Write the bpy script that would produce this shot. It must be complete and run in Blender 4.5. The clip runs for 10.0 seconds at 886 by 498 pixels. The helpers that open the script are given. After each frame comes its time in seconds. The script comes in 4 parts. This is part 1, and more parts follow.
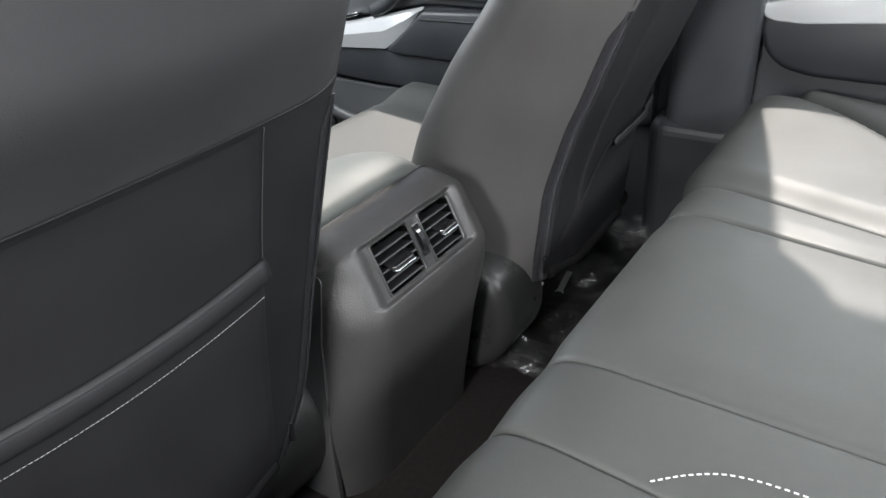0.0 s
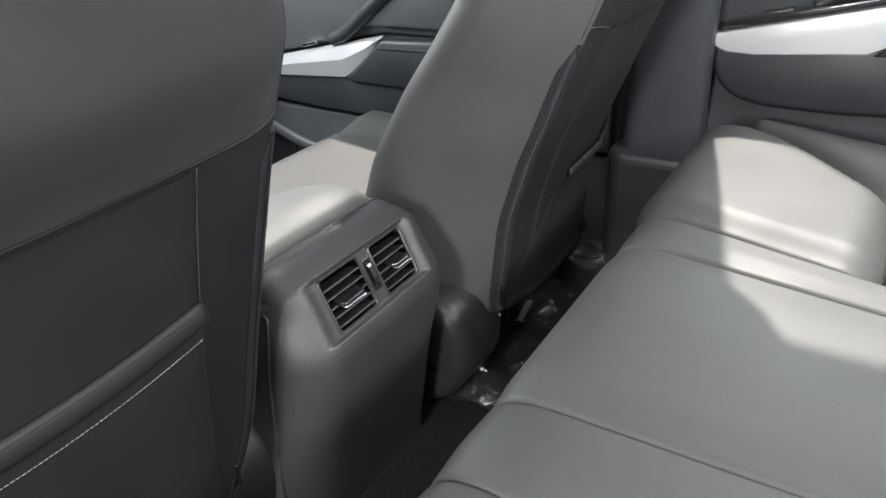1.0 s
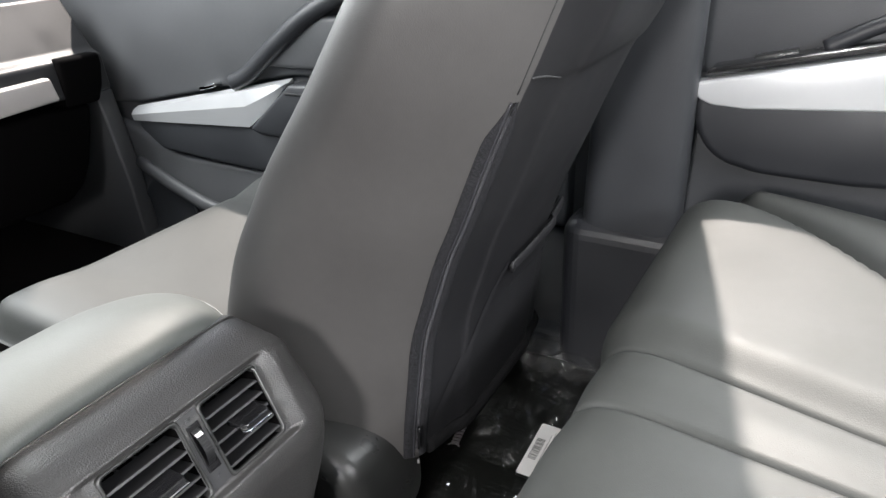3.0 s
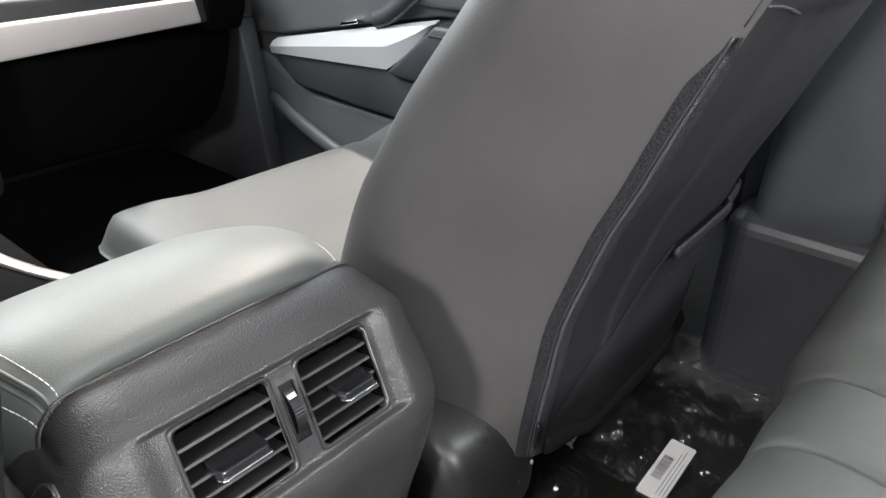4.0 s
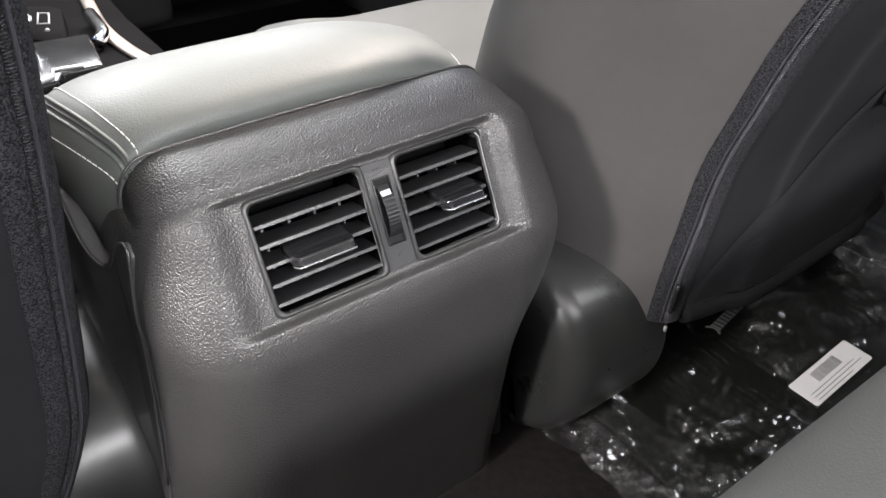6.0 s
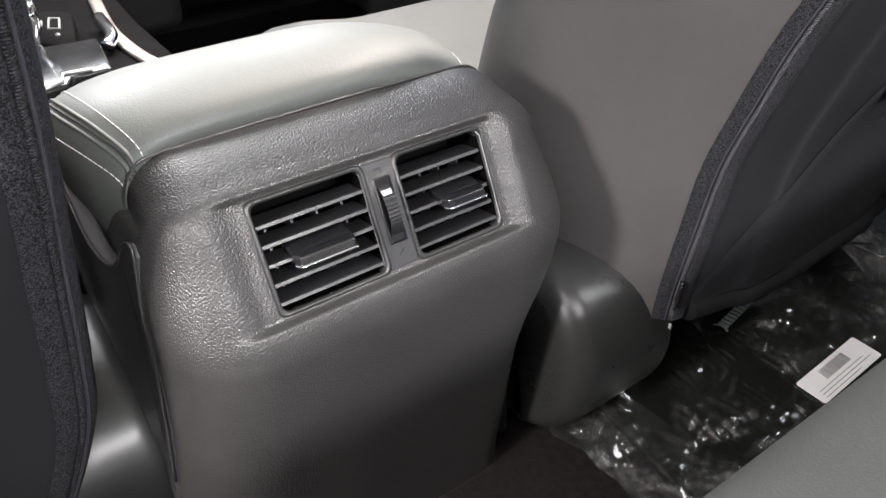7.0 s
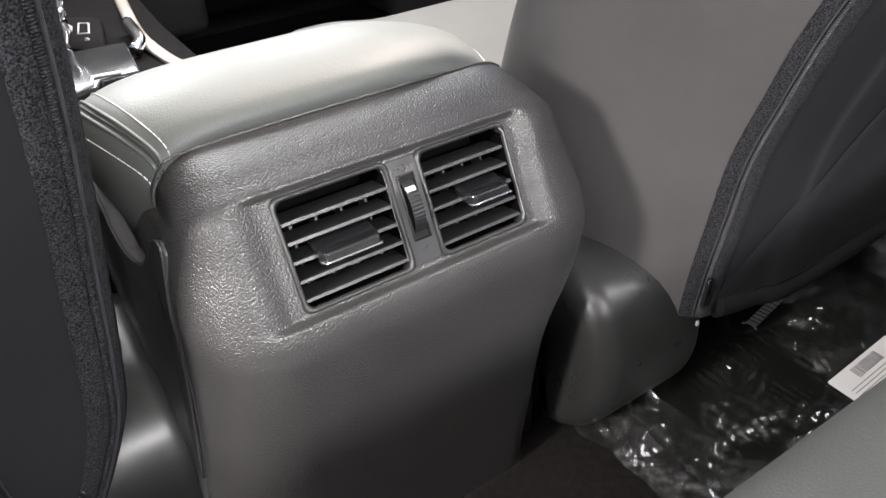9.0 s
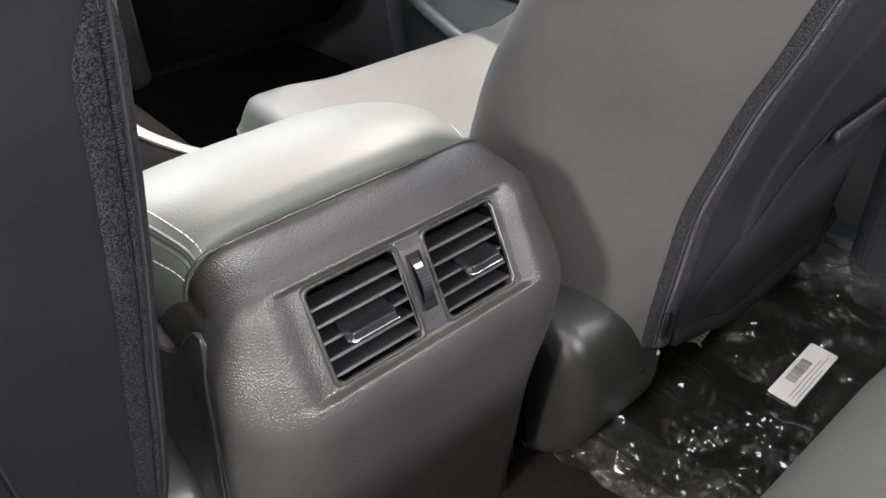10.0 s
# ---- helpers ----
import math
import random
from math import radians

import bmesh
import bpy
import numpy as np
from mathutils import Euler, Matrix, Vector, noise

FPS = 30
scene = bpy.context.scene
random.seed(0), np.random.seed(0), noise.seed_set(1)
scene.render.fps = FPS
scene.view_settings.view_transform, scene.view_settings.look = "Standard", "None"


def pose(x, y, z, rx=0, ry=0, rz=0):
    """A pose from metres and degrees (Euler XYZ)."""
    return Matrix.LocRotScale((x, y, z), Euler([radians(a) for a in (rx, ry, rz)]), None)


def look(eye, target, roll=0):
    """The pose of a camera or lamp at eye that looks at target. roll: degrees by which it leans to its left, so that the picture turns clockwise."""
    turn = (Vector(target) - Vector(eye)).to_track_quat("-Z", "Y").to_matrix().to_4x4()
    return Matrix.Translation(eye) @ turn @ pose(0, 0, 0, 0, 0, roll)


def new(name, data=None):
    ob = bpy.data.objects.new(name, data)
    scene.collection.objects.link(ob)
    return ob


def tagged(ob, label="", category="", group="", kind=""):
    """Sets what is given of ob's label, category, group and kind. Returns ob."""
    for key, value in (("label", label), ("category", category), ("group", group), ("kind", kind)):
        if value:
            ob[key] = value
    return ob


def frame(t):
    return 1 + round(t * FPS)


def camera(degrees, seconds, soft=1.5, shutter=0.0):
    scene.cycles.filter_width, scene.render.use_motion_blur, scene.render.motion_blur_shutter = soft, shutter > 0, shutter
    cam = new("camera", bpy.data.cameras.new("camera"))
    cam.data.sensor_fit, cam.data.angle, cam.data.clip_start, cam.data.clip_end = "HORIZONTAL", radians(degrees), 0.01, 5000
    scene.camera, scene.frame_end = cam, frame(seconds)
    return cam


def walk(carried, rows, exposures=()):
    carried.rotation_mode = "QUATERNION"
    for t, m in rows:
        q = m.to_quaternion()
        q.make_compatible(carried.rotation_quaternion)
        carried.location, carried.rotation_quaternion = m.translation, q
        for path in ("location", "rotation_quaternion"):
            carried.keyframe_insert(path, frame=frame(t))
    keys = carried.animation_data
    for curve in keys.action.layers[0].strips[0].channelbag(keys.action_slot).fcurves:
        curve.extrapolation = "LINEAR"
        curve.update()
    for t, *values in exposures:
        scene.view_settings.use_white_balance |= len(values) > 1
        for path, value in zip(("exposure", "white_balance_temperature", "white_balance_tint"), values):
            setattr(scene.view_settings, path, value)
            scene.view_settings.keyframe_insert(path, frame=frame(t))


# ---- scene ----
cam = camera(62.2, 10.0)
PATH = [
    (0, (-0.648, -0.507, 0.788), (0.767, 0.503, -0.201), -3.8),
    (0.5, (-0.633, -0.504, 0.793), (0.823, 0.483, -0.16), -3.2),
    (1, (-0.618, -0.521, 0.795), (0.861, 0.441, -0.147), -3.2),
    (1.5, (-0.56, -0.504, 0.769), (0.968, 0.378, -0.173), -2.4),
    (2, (-0.48, -0.458, 0.756), (1.075, 0.374, -0.186), -1.9),
    (2.5, (-0.393, -0.435, 0.744), (1.164, 0.415, -0.180), -1.9),
    (2.7, (-0.350, -0.427, 0.740), (1.217, 0.437, -0.153), -2.0),
    (3.8, (-0.263, -0.370, 0.709), (1.210, 0.689, -0.136), 0.8),
    (4, (-0.241, -0.338, 0.673), (1.130, 0.789, -0.245), 1.5),
    (4.5, (-0.195, -0.342, 0.609), (0.939, 0.917, -0.453), 0.5),
    (5, (-0.188, -0.334, 0.583), (0.841, 0.965, -0.537), 0.5),
    (5.5, (-0.191, -0.337, 0.581), (0.779, 0.977, -0.573), 0.3),
    (7, (-0.187, -0.348, 0.583), (0.726, 1.001, -0.576), -1.5),
    (7.5, (-0.183, -0.352, 0.583), (0.714, 1.009, -0.576), -2.1),
    (8, (-0.185, -0.352, 0.581), (0.694, 1.023, -0.575), -2.6),
    (8.5, (-0.188, -0.349, 0.581), (0.676, 1.034, -0.577), -2.9),
    (9, (-0.188, -0.35, 0.58), (0.672, 1.04, -0.572), -3.2),
    (9.5, (-0.202, -0.339, 0.589), (0.664, 1.049, -0.563), -3.2),
    (10, (-0.244, -0.336, 0.646), (0.8, 0.939, -0.487), -2.8),
]
EXPOSURES = [(0.0, 0.64, 6350, 10), (2.0, 0.75, 6450, 11), (4.0, 0.98, 6450, 11), (5.5, 1.10, 6550, 14), (10.0, 1.18, 6600, 14)]
walk(cam, [(t, look(eye, target, roll)) for t, eye, target, roll in PATH], EXPOSURES)

# ---- light ----
SUN_DIR = Vector((-1.0, -0.29, -1.25)).normalized()
world = bpy.data.worlds.new("world")
scene.world = world
world.use_nodes = True
sky = world.node_tree.nodes.new("ShaderNodeTexSky")
sky.sky_type = "NISHITA"
sky.sun_disc = False
sky.sun_elevation = math.asin(-SUN_DIR.z)
sky.sun_rotation = math.atan2(-SUN_DIR.x, -SUN_DIR.y)
world.node_tree.links.new(sky.outputs[0], world.node_tree.nodes["Background"].inputs[0])
world.node_tree.nodes["Background"].inputs[1].default_value = 0.06

sun_data = bpy.data.lights.new("sun", "SUN")
sun_data.energy, sun_data.angle, sun_data.color = 5.0, radians(1.2), (1.0, 0.91, 0.83)
sun = new("sun", sun_data)
sun.matrix_world = Matrix.Translation((1.5, 1.0, 3.0)) @ SUN_DIR.to_track_quat("-Z", "Y").to_matrix().to_4x4()


def opening_light(name, eye, target, w, h, watts, color):
    """Sky light that comes in through an opening of the car."""
    d = bpy.data.lights.new(name, "AREA")
    d.shape, d.size, d.size_y, d.energy, d.color = "RECTANGLE", w, h, watts, color
    ob = new(name, d)
    ob.matrix_world = look(eye, target)
    return ob


opening_light("windscreen_light", (0.0, 1.05, 1.10), (0.0, 0.1, 0.42), 1.15, 0.60, 21.0, (0.97, 1.0, 0.99))
opening_light("open_door_light", (-1.20, -0.27, 0.80), (0.10, 0.0, 0.35), 0.16, 0.24, 14.0, (1.0, 0.975, 0.95))
opening_light("open_door_high_light", (-0.98, -0.66, 1.44), (0.1, -0.08, 0.30), 0.6, 0.36, 4.5, (1.0, 0.975, 0.95))
opening_light("rear_window_light", (-0.10, -1.24, 1.00), (-0.05, 0.0, 0.40), 0.85, 0.18, 16.0, (0.99, 1.0, 1.0))
opening_light("side_window_light", (0.80, -0.50, 0.92), (0.0, -0.45, 0.45), 0.55, 0.32, 3.0, (0.97, 1.0, 0.98))


# ---- materials ----
def tone(v):
    return (v[0], v[1], v[2], 1.0)


def material(name, color, rough=0.5, metal=0.0, vary=0.15, scale=30.0, bump=None, bump_scale=600.0, bump_kind="NOISE",
             rough_vary=0.08, coat=0.0, spec=0.5, relief=0.0006, band=(0.45, 0.95)):
    """A node material: colour that varies at two scales, varied gloss, and fine relief."""
    m = bpy.data.materials.new(name)
    m.use_nodes = True
    nt = m.node_tree
    b = nt.nodes["Principled BSDF"]
    tc = nt.nodes.new("ShaderNodeTexCoord")
    geo = tc.outputs["Object"]
    n1 = nt.nodes.new("ShaderNodeTexNoise")
    n1.inputs["Scale"].default_value, n1.inputs["Detail"].default_value = scale, 4.0
    n2 = nt.nodes.new("ShaderNodeTexNoise")
    n2.inputs["Scale"].default_value, n2.inputs["Detail"].default_value = scale * 12, 3.0
    nt.links.new(geo, n1.inputs["Vector"])
    nt.links.new(geo, n2.inputs["Vector"])
    add = nt.nodes.new("ShaderNodeMath")
    add.operation = "MULTIPLY_ADD"
    add.inputs[1].default_value = 0.35
    nt.links.new(n2.outputs[0], add.inputs[0])
    nt.links.new(n1.outputs[0], add.inputs[2])
    ramp = nt.nodes.new("ShaderNodeValToRGB")
    ramp.color_ramp.elements[0].position, ramp.color_ramp.elements[1].position = band
    ramp.color_ramp.elements[0].color = tone([c * (1 - vary) for c in color])
    ramp.color_ramp.elements[1].color = tone([min(1, c * (1 + vary)) for c in color])
    nt.links.new(add.outputs[0], ramp.inputs[0])
    nt.links.new(ramp.outputs[0], b.inputs["Base Color"])
    mr = nt.nodes.new("ShaderNodeMapRange")
    mr.inputs["From Min"].default_value, mr.inputs["From Max"].default_value = 0.3, 0.7
    mr.inputs["To Min"].default_value, mr.inputs["To Max"].default_value = max(0.02, rough - rough_vary), min(1, rough + rough_vary)
    nt.links.new(n1.outputs[0], mr.inputs["Value"])
    nt.links.new(mr.outputs[0], b.inputs["Roughness"])
    b.inputs["Metallic"].default_value = metal
    b.inputs["Specular IOR Level"].default_value = spec
    b.inputs["Coat Weight"].default_value = coat
    b.inputs["Coat Roughness"].default_value = 0.12
    if bump:
        if bump_kind == "PEBBLE":
            tx = nt.nodes.new("ShaderNodeTexVoronoi")
            tx.feature = "SMOOTH_F1"
            tx.inputs["Scale"].default_value = bump_scale
            tx.inputs["Smoothness"].default_value = 0.6
            tx.inputs["Randomness"].default_value = 1.0
            warp = nt.nodes.new("ShaderNodeTexNoise")
            warp.inputs["Scale"].default_value = bump_scale * 0.5
            nt.links.new(geo, warp.inputs["Vector"])
            mixv = nt.nodes.new("ShaderNodeVectorMath")
            mixv.operation = "MULTIPLY_ADD"
            mixv.inputs[1].default_value = (0.9 / bump_scale,) * 3
            nt.links.new(warp.outputs["Color"], mixv.inputs[0])
            nt.links.new(geo, mixv.inputs[2])
            nt.links.new(mixv.outputs[0], tx.inputs["Vector"])
        else:
            tx = nt.nodes.new("ShaderNodeTexNoise")
            tx.inputs["Scale"].default_value, tx.inputs["Detail"].default_value = bump_scale, 3.0
            nt.links.new(geo, tx.inputs["Vector"])
        bp = nt.nodes.new("ShaderNodeBump")
        bp.inputs["Strength"].default_value, bp.inputs["Distance"].default_value = bump, relief
        bp.invert = bump_kind == "PEBBLE"
        nt.links.new(tx.outputs[0], bp.inputs["Height"])
        nt.links.new(bp.outputs[0], b.inputs["Normal"])
    return m


LEATHER = material("leather", (0.047, 0.049, 0.046), 0.54, vary=0.10, scale=8, bump=0.20, bump_scale=900, bump_kind="PEBBLE")
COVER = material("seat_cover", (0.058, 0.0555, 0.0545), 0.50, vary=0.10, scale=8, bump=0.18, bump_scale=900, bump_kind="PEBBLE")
# seat cover again, darker: the weak light on the seat rears is in the colour
PANEL_SHADED = material("back_cover_shaded", (0.0145, 0.0145, 0.016), 0.55, spec=0.28, vary=0.10, scale=8, bump=0.15, bump_scale=900, bump_kind="PEBBLE")
# paler than the rear panel: light on the upper back is in the colour
ROLL_LIT = material("upper_back_lit", (0.036, 0.036, 0.038), 0.44, vary=0.10, scale=8, bump=0.15, bump_scale=900, bump_kind="PEBBLE")
PAD = material("armrest_leather", (0.080, 0.087, 0.082), 0.56, vary=0.08, scale=10, bump=0.20, bump_scale=800, bump_kind="PEBBLE")
GRAIN = material("grained_plastic", (0.036, 0.035, 0.0345), 0.36, spec=0.7, vary=0.10, scale=12, bump=0.75, bump_scale=820, bump_kind="PEBBLE", relief=0.0006)
PLASTIC = material("soft_plastic", (0.038, 0.038, 0.039), 0.45, vary=0.10, scale=10, bump=0.25, bump_scale=700, bump_kind="PEBBLE")
SMOOTH = material("smooth_plastic", (0.024, 0.0245, 0.024), 0.34, vary=0.10, scale=20, bump=0.05)
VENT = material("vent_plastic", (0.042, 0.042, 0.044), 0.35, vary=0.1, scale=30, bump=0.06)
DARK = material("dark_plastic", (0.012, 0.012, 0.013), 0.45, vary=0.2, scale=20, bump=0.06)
# dark plastic again, near black: footwell, deck and duct shade is in the colour
SHADED_BLACK = material("shaded_black_plastic", (0.0022, 0.0020, 0.0021), 0.8, vary=0.2, scale=20, bump=0.1, spec=0.03)
GLOSS = material("gloss_black", (0.012, 0.012, 0.013), 0.22, vary=0.2, scale=20, coat=0.6)
SILVER = material("silver_paint", (0.62, 0.63, 0.64), 0.30, metal=0.45, vary=0.015, scale=15, rough_vary=0.01)
PALE = material("warm_silver", (0.46, 0.43, 0.41), 0.38, metal=0.2, vary=0.03, scale=15)
BRONZE = material("satin_bronze", (0.34, 0.30, 0.27), 0.34, metal=0.7, vary=0.05, scale=20)
CHROME = material("chrome", (0.80, 0.80, 0.81), 0.12, metal=1.0, vary=0.03, scale=30)
FABRIC = material("zip_tape", (0.019, 0.019, 0.0215), 0.9, vary=0.92, scale=950, bump=1.0, bump_scale=900, spec=0.2, relief=0.0012, band=(0.58, 0.80))
TEETH = material("zip_teeth", (0.035, 0.035, 0.040), 0.35, vary=0.2, scale=80)
HEM = material("hem_cloth", (0.007, 0.007, 0.0075), 0.95, spec=0.1, vary=0.2, scale=60, bump=0.5, bump_scale=700)
SEAM = material("seam_shadow", (0.020, 0.020, 0.021), 0.6, vary=0.1, scale=40)
THREAD = material("pale_thread", (0.55, 0.55, 0.54), 0.8, vary=0.15, scale=300, bump=0.4, bump_scale=2500)
CARPET = material("carpet", (0.011, 0.009, 0.0088), 0.95, vary=0.5, scale=120, bump=1.0, bump_scale=500, spec=0.15)
MAT = material("mat_rubber", (0.0045, 0.0052, 0.0040), 0.7, spec=0.25, vary=0.3, scale=50, bump=0.6, bump_scale=350)
PAPER = material("label_paper", (0.78, 0.77, 0.76), 0.5, vary=0.03, scale=40, bump=0.05)
INK = material("label_ink", (0.06, 0.06, 0.06), 0.6, vary=0.1, scale=40)
PRINT = material("pale_print", (0.75, 0.75, 0.75), 0.5, vary=0.1, scale=60)
CONCRETE = material("concrete", (0.30, 0.29, 0.28), 0.9, vary=0.2, scale=3, bump=0.3, bump_scale=200)
SYMBOL = material("grey_print", (0.22, 0.22, 0.22), 0.7, vary=0.1, scale=60)
HEADLINER = material("headliner", (0.45, 0.44, 0.42), 0.95, vary=0.06, scale=40, bump=0.3, bump_scale=400)
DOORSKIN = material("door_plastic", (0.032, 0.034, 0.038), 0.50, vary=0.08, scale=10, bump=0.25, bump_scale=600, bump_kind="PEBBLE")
# door plastic again, paler: windscreen light on the front door is in the colour
DOORSKIN_LIT = material("door_plastic_lit", (0.078, 0.080, 0.084), 0.50, vary=0.08, scale=10, bump=0.25, bump_scale=600, bump_kind="PEBBLE")
# dark door pad, taken darker still for the shade at the rear door
DOORPAD_SHADED = material("door_pad_shaded", (0.015, 0.016, 0.019), 0.48, vary=0.08, scale=10, bump=0.2, bump_scale=800, bump_kind="PEBBLE")


def film_material(name, haze_low, haze_high):
    """Thin clear plastic film: see-through, with glossy glints."""
    m = bpy.data.materials.new(name)
    m.use_nodes = True
    nt = m.node_tree
    nt.nodes.remove(nt.nodes["Principled BSDF"])
    out = nt.nodes["Material Output"]
    tr, gl, mix = nt.nodes.new("ShaderNodeBsdfTransparent"), nt.nodes.new("ShaderNodeBsdfGlossy"), nt.nodes.new("ShaderNodeMixShader")
    tr.inputs[0].default_value = (0.93, 0.94, 0.94, 1)
    gl.inputs["Roughness"].default_value = 0.12
    fr = nt.nodes.new("ShaderNodeFresnel")
    fr.inputs[0].default_value = 1.96
    tc = nt.nodes.new("ShaderNodeTexCoord")
    nz = nt.nodes.new("ShaderNodeTexNoise")
    nz.inputs["Scale"].default_value, nz.inputs["Detail"].default_value = 55, 3
    nt.links.new(tc.outputs["Object"], nz.inputs["Vector"])
    bp = nt.nodes.new("ShaderNodeBump")
    bp.inputs["Strength"].default_value, bp.inputs["Distance"].default_value = 0.03, 0.003
    nt.links.new(nz.outputs[0], bp.inputs["Height"])
    nt.links.new(bp.outputs[0], gl.inputs["Normal"])
    nt.links.new(fr.outputs[0], mix.inputs[0])
    nt.links.new(tr.outputs[0], mix.inputs[1])
    nt.links.new(gl.outputs[0], mix.inputs[2])
    haze, veil = nt.nodes.new("ShaderNodeBsdfDiffuse"), nt.nodes.new("ShaderNodeMixShader")
    haze.inputs[0].default_value = (0.6, 0.6, 0.6, 1)
    fold = nt.nodes.new("ShaderNodeTexNoise")
    fold.inputs["Scale"].default_value, fold.inputs["Detail"].default_value = 9, 5
    nt.links.new(tc.outputs["Object"], fold.inputs["Vector"])
    amount = nt.nodes.new("ShaderNodeMapRange")
    amount.inputs["From Min"].default_value, amount.inputs["From Max"].default_value = 0.45, 0.75
    amount.inputs["To Min"].default_value, amount.inputs["To Max"].default_value = haze_low, haze_high
    nt.links.new(fold.outputs[0], amount.inputs["Value"])
    # creased film is milky, flat film is clear
    geo, sep = nt.nodes.new("ShaderNodeNewGeometry"), nt.nodes.new("ShaderNodeSeparateXYZ")
    nt.links.new(geo.outputs["True Normal"], sep.inputs[0])
    tilt = nt.nodes.new("ShaderNodeMath")
    tilt.operation = "ABSOLUTE"
    nt.links.new(sep.outputs[2], tilt.inputs[0])
    milky = nt.nodes.new("ShaderNodeMapRange")
    milky.inputs["From Min"].default_value, milky.inputs["From Max"].default_value = 0.99, 0.75
    milky.inputs["To Min"].default_value, milky.inputs["To Max"].default_value = 0.0, 0.030
    nt.links.new(tilt.outputs[0], milky.inputs["Value"])
    both = nt.nodes.new("ShaderNodeMath")
    both.operation = "ADD"
    nt.links.new(amount.outputs[0], both.inputs[0])
    nt.links.new(milky.outputs[0], both.inputs[1])
    nt.links.new(both.outputs[0], veil.inputs[0])
    nt.links.new(mix.outputs[0], veil.inputs[1])
    nt.links.new(haze.outputs[0], veil.inputs[2])
    nt.links.new(veil.outputs[0], out.inputs[0])
    return m


FILM = film_material("clear_film", 0.0, 0.004)
CLOUDY = film_material("clear_film_fold", 0.004, 0.035)


# ---- mesh helpers ----
def mesh_object(name, verts, faces, mat, parent=None, label="", smooth=True):
    me = bpy.data.meshes.new(name)
    me.from_pydata([tuple(v) for v in verts], [], faces)
    me.validate()
    if smooth:
        me.polygons.foreach_set("use_smooth", [True] * len(me.polygons))
    me.materials.append(mat)
    ob = new(name, me)
    if parent is not None:
        ob.parent = parent
    return tagged(ob, label)


def part(name, bm, mat, parent, label="", smooth=True):
    """Links a bmesh as one mesh object under a thing or a part."""
    me = bpy.data.meshes.new(name)
    bmesh.ops.recalc_face_normals(bm, faces=bm.faces)
    bm.to_mesh(me)
    bm.free()
    if smooth:
        me.polygons.foreach_set("use_smooth", [True] * len(me.polygons))
    me.materials.append(mat)
    ob = new(name, me)
    if parent is not None:
        ob.parent = parent
    return tagged(ob, label)


def thing(name, label, category, group="", kind="", at=(0, 0, 0)):
    ob = new(name)
    ob.location = at
    ob.empty_display_size = 0.05
    bpy.context.view_layer.update()
    return tagged(ob, label, category, group, kind)


def curve(knots):
    """A smooth function through (key, value) knots, straight beyond the ends."""
    k = np.array([a for a, _ in knots], float)
    v = np.array([b for _, b in knots], float)
    s = np.gradient(v, k)

    def at(x):
        x = float(x)
        if x <= k[0]:
            return v[0] + s[0] * (x - k[0])
        if x >= k[-1]:
            return v[-1] + s[-1] * (x - k[-1])
        i = int(np.searchsorted(k, x) - 1)
        h = k[i + 1] - k[i]
        t = (x - k[i]) / h
        return ((2 * t ** 3 - 3 * t ** 2 + 1) * v[i] + (t ** 3 - 2 * t ** 2 + t) * h * s[i]
                + (-2 * t ** 3 + 3 * t ** 2) * v[i + 1] + (t ** 3 - t ** 2) * h * s[i + 1])
    return at


def step(a, b, x):
    t = min(1.0, max(0.0, (x - a) / (b - a)))
    return t * t * (3 - 2 * t)


def spline(points, n, closed=False):
    """n points along a Catmull-Rom line through the given points."""
    p = [Vector(q) for q in points]
    m = len(p)
    spans = m if closed else m - 1
    out = []
    count = n if closed else n - 1
    for j in range(n):
        f = j / count * spans
        i = min(int(f), spans - 1)
        t = f - i
        if closed:
            a, b, c, d = p[(i - 1) % m], p[i], p[(i + 1) % m], p[(i + 2) % m]
        else:
            a, b, c, d = p[max(i - 1, 0)], p[i], p[min(i + 1, m - 1)], p[min(i + 2, m - 1)]
        out.append(0.5 * ((2 * b) + (c - a) * t + (2 * a - 5 * b + 4 * c - d) * t * t + (3 * b - a - 3 * c + d) * t ** 3))
    return out


def loft(rings, cap=True, closed=True):
    """Vertices and faces of a skin over rings of equal length."""
    n = len(rings[0])
    verts = [v for r in rings for v in r]
    faces = []
    for i in range(len(rings) - 1):
        for j in range(n if closed else n - 1):
            k = (j + 1) % n
            faces.append((i * n + j, i * n + k, (i + 1) * n + k, (i + 1) * n + j))
    if cap and closed:
        faces.append(tuple(range(n))[::-1])
        faces.append(tuple((len(rings) - 1) * n + j for j in range(n)))
    return verts, faces


def tube(points, r, n=8, flat=1.0, up=(0, 0, 1)):
    """Vertices and faces of a round bar along points."""
    p = [Vector(q) for q in points]
    rings = []
    for i, q in enumerate(p):
        d = (p[min(i + 1, len(p) - 1)] - p[max(i - 1, 0)]).normalized()
        a = d.cross(Vector(up))
        if a.length < 1e-4:
            a = d.cross(Vector((1, 0, 0)))
        a.normalize()
        b = a.cross(d)
        rings.append([q + a * (r * math.cos(2 * math.pi * k / n)) + b * (r * flat * math.sin(2 * math.pi * k / n)) for k in range(n)])
    return loft(rings)


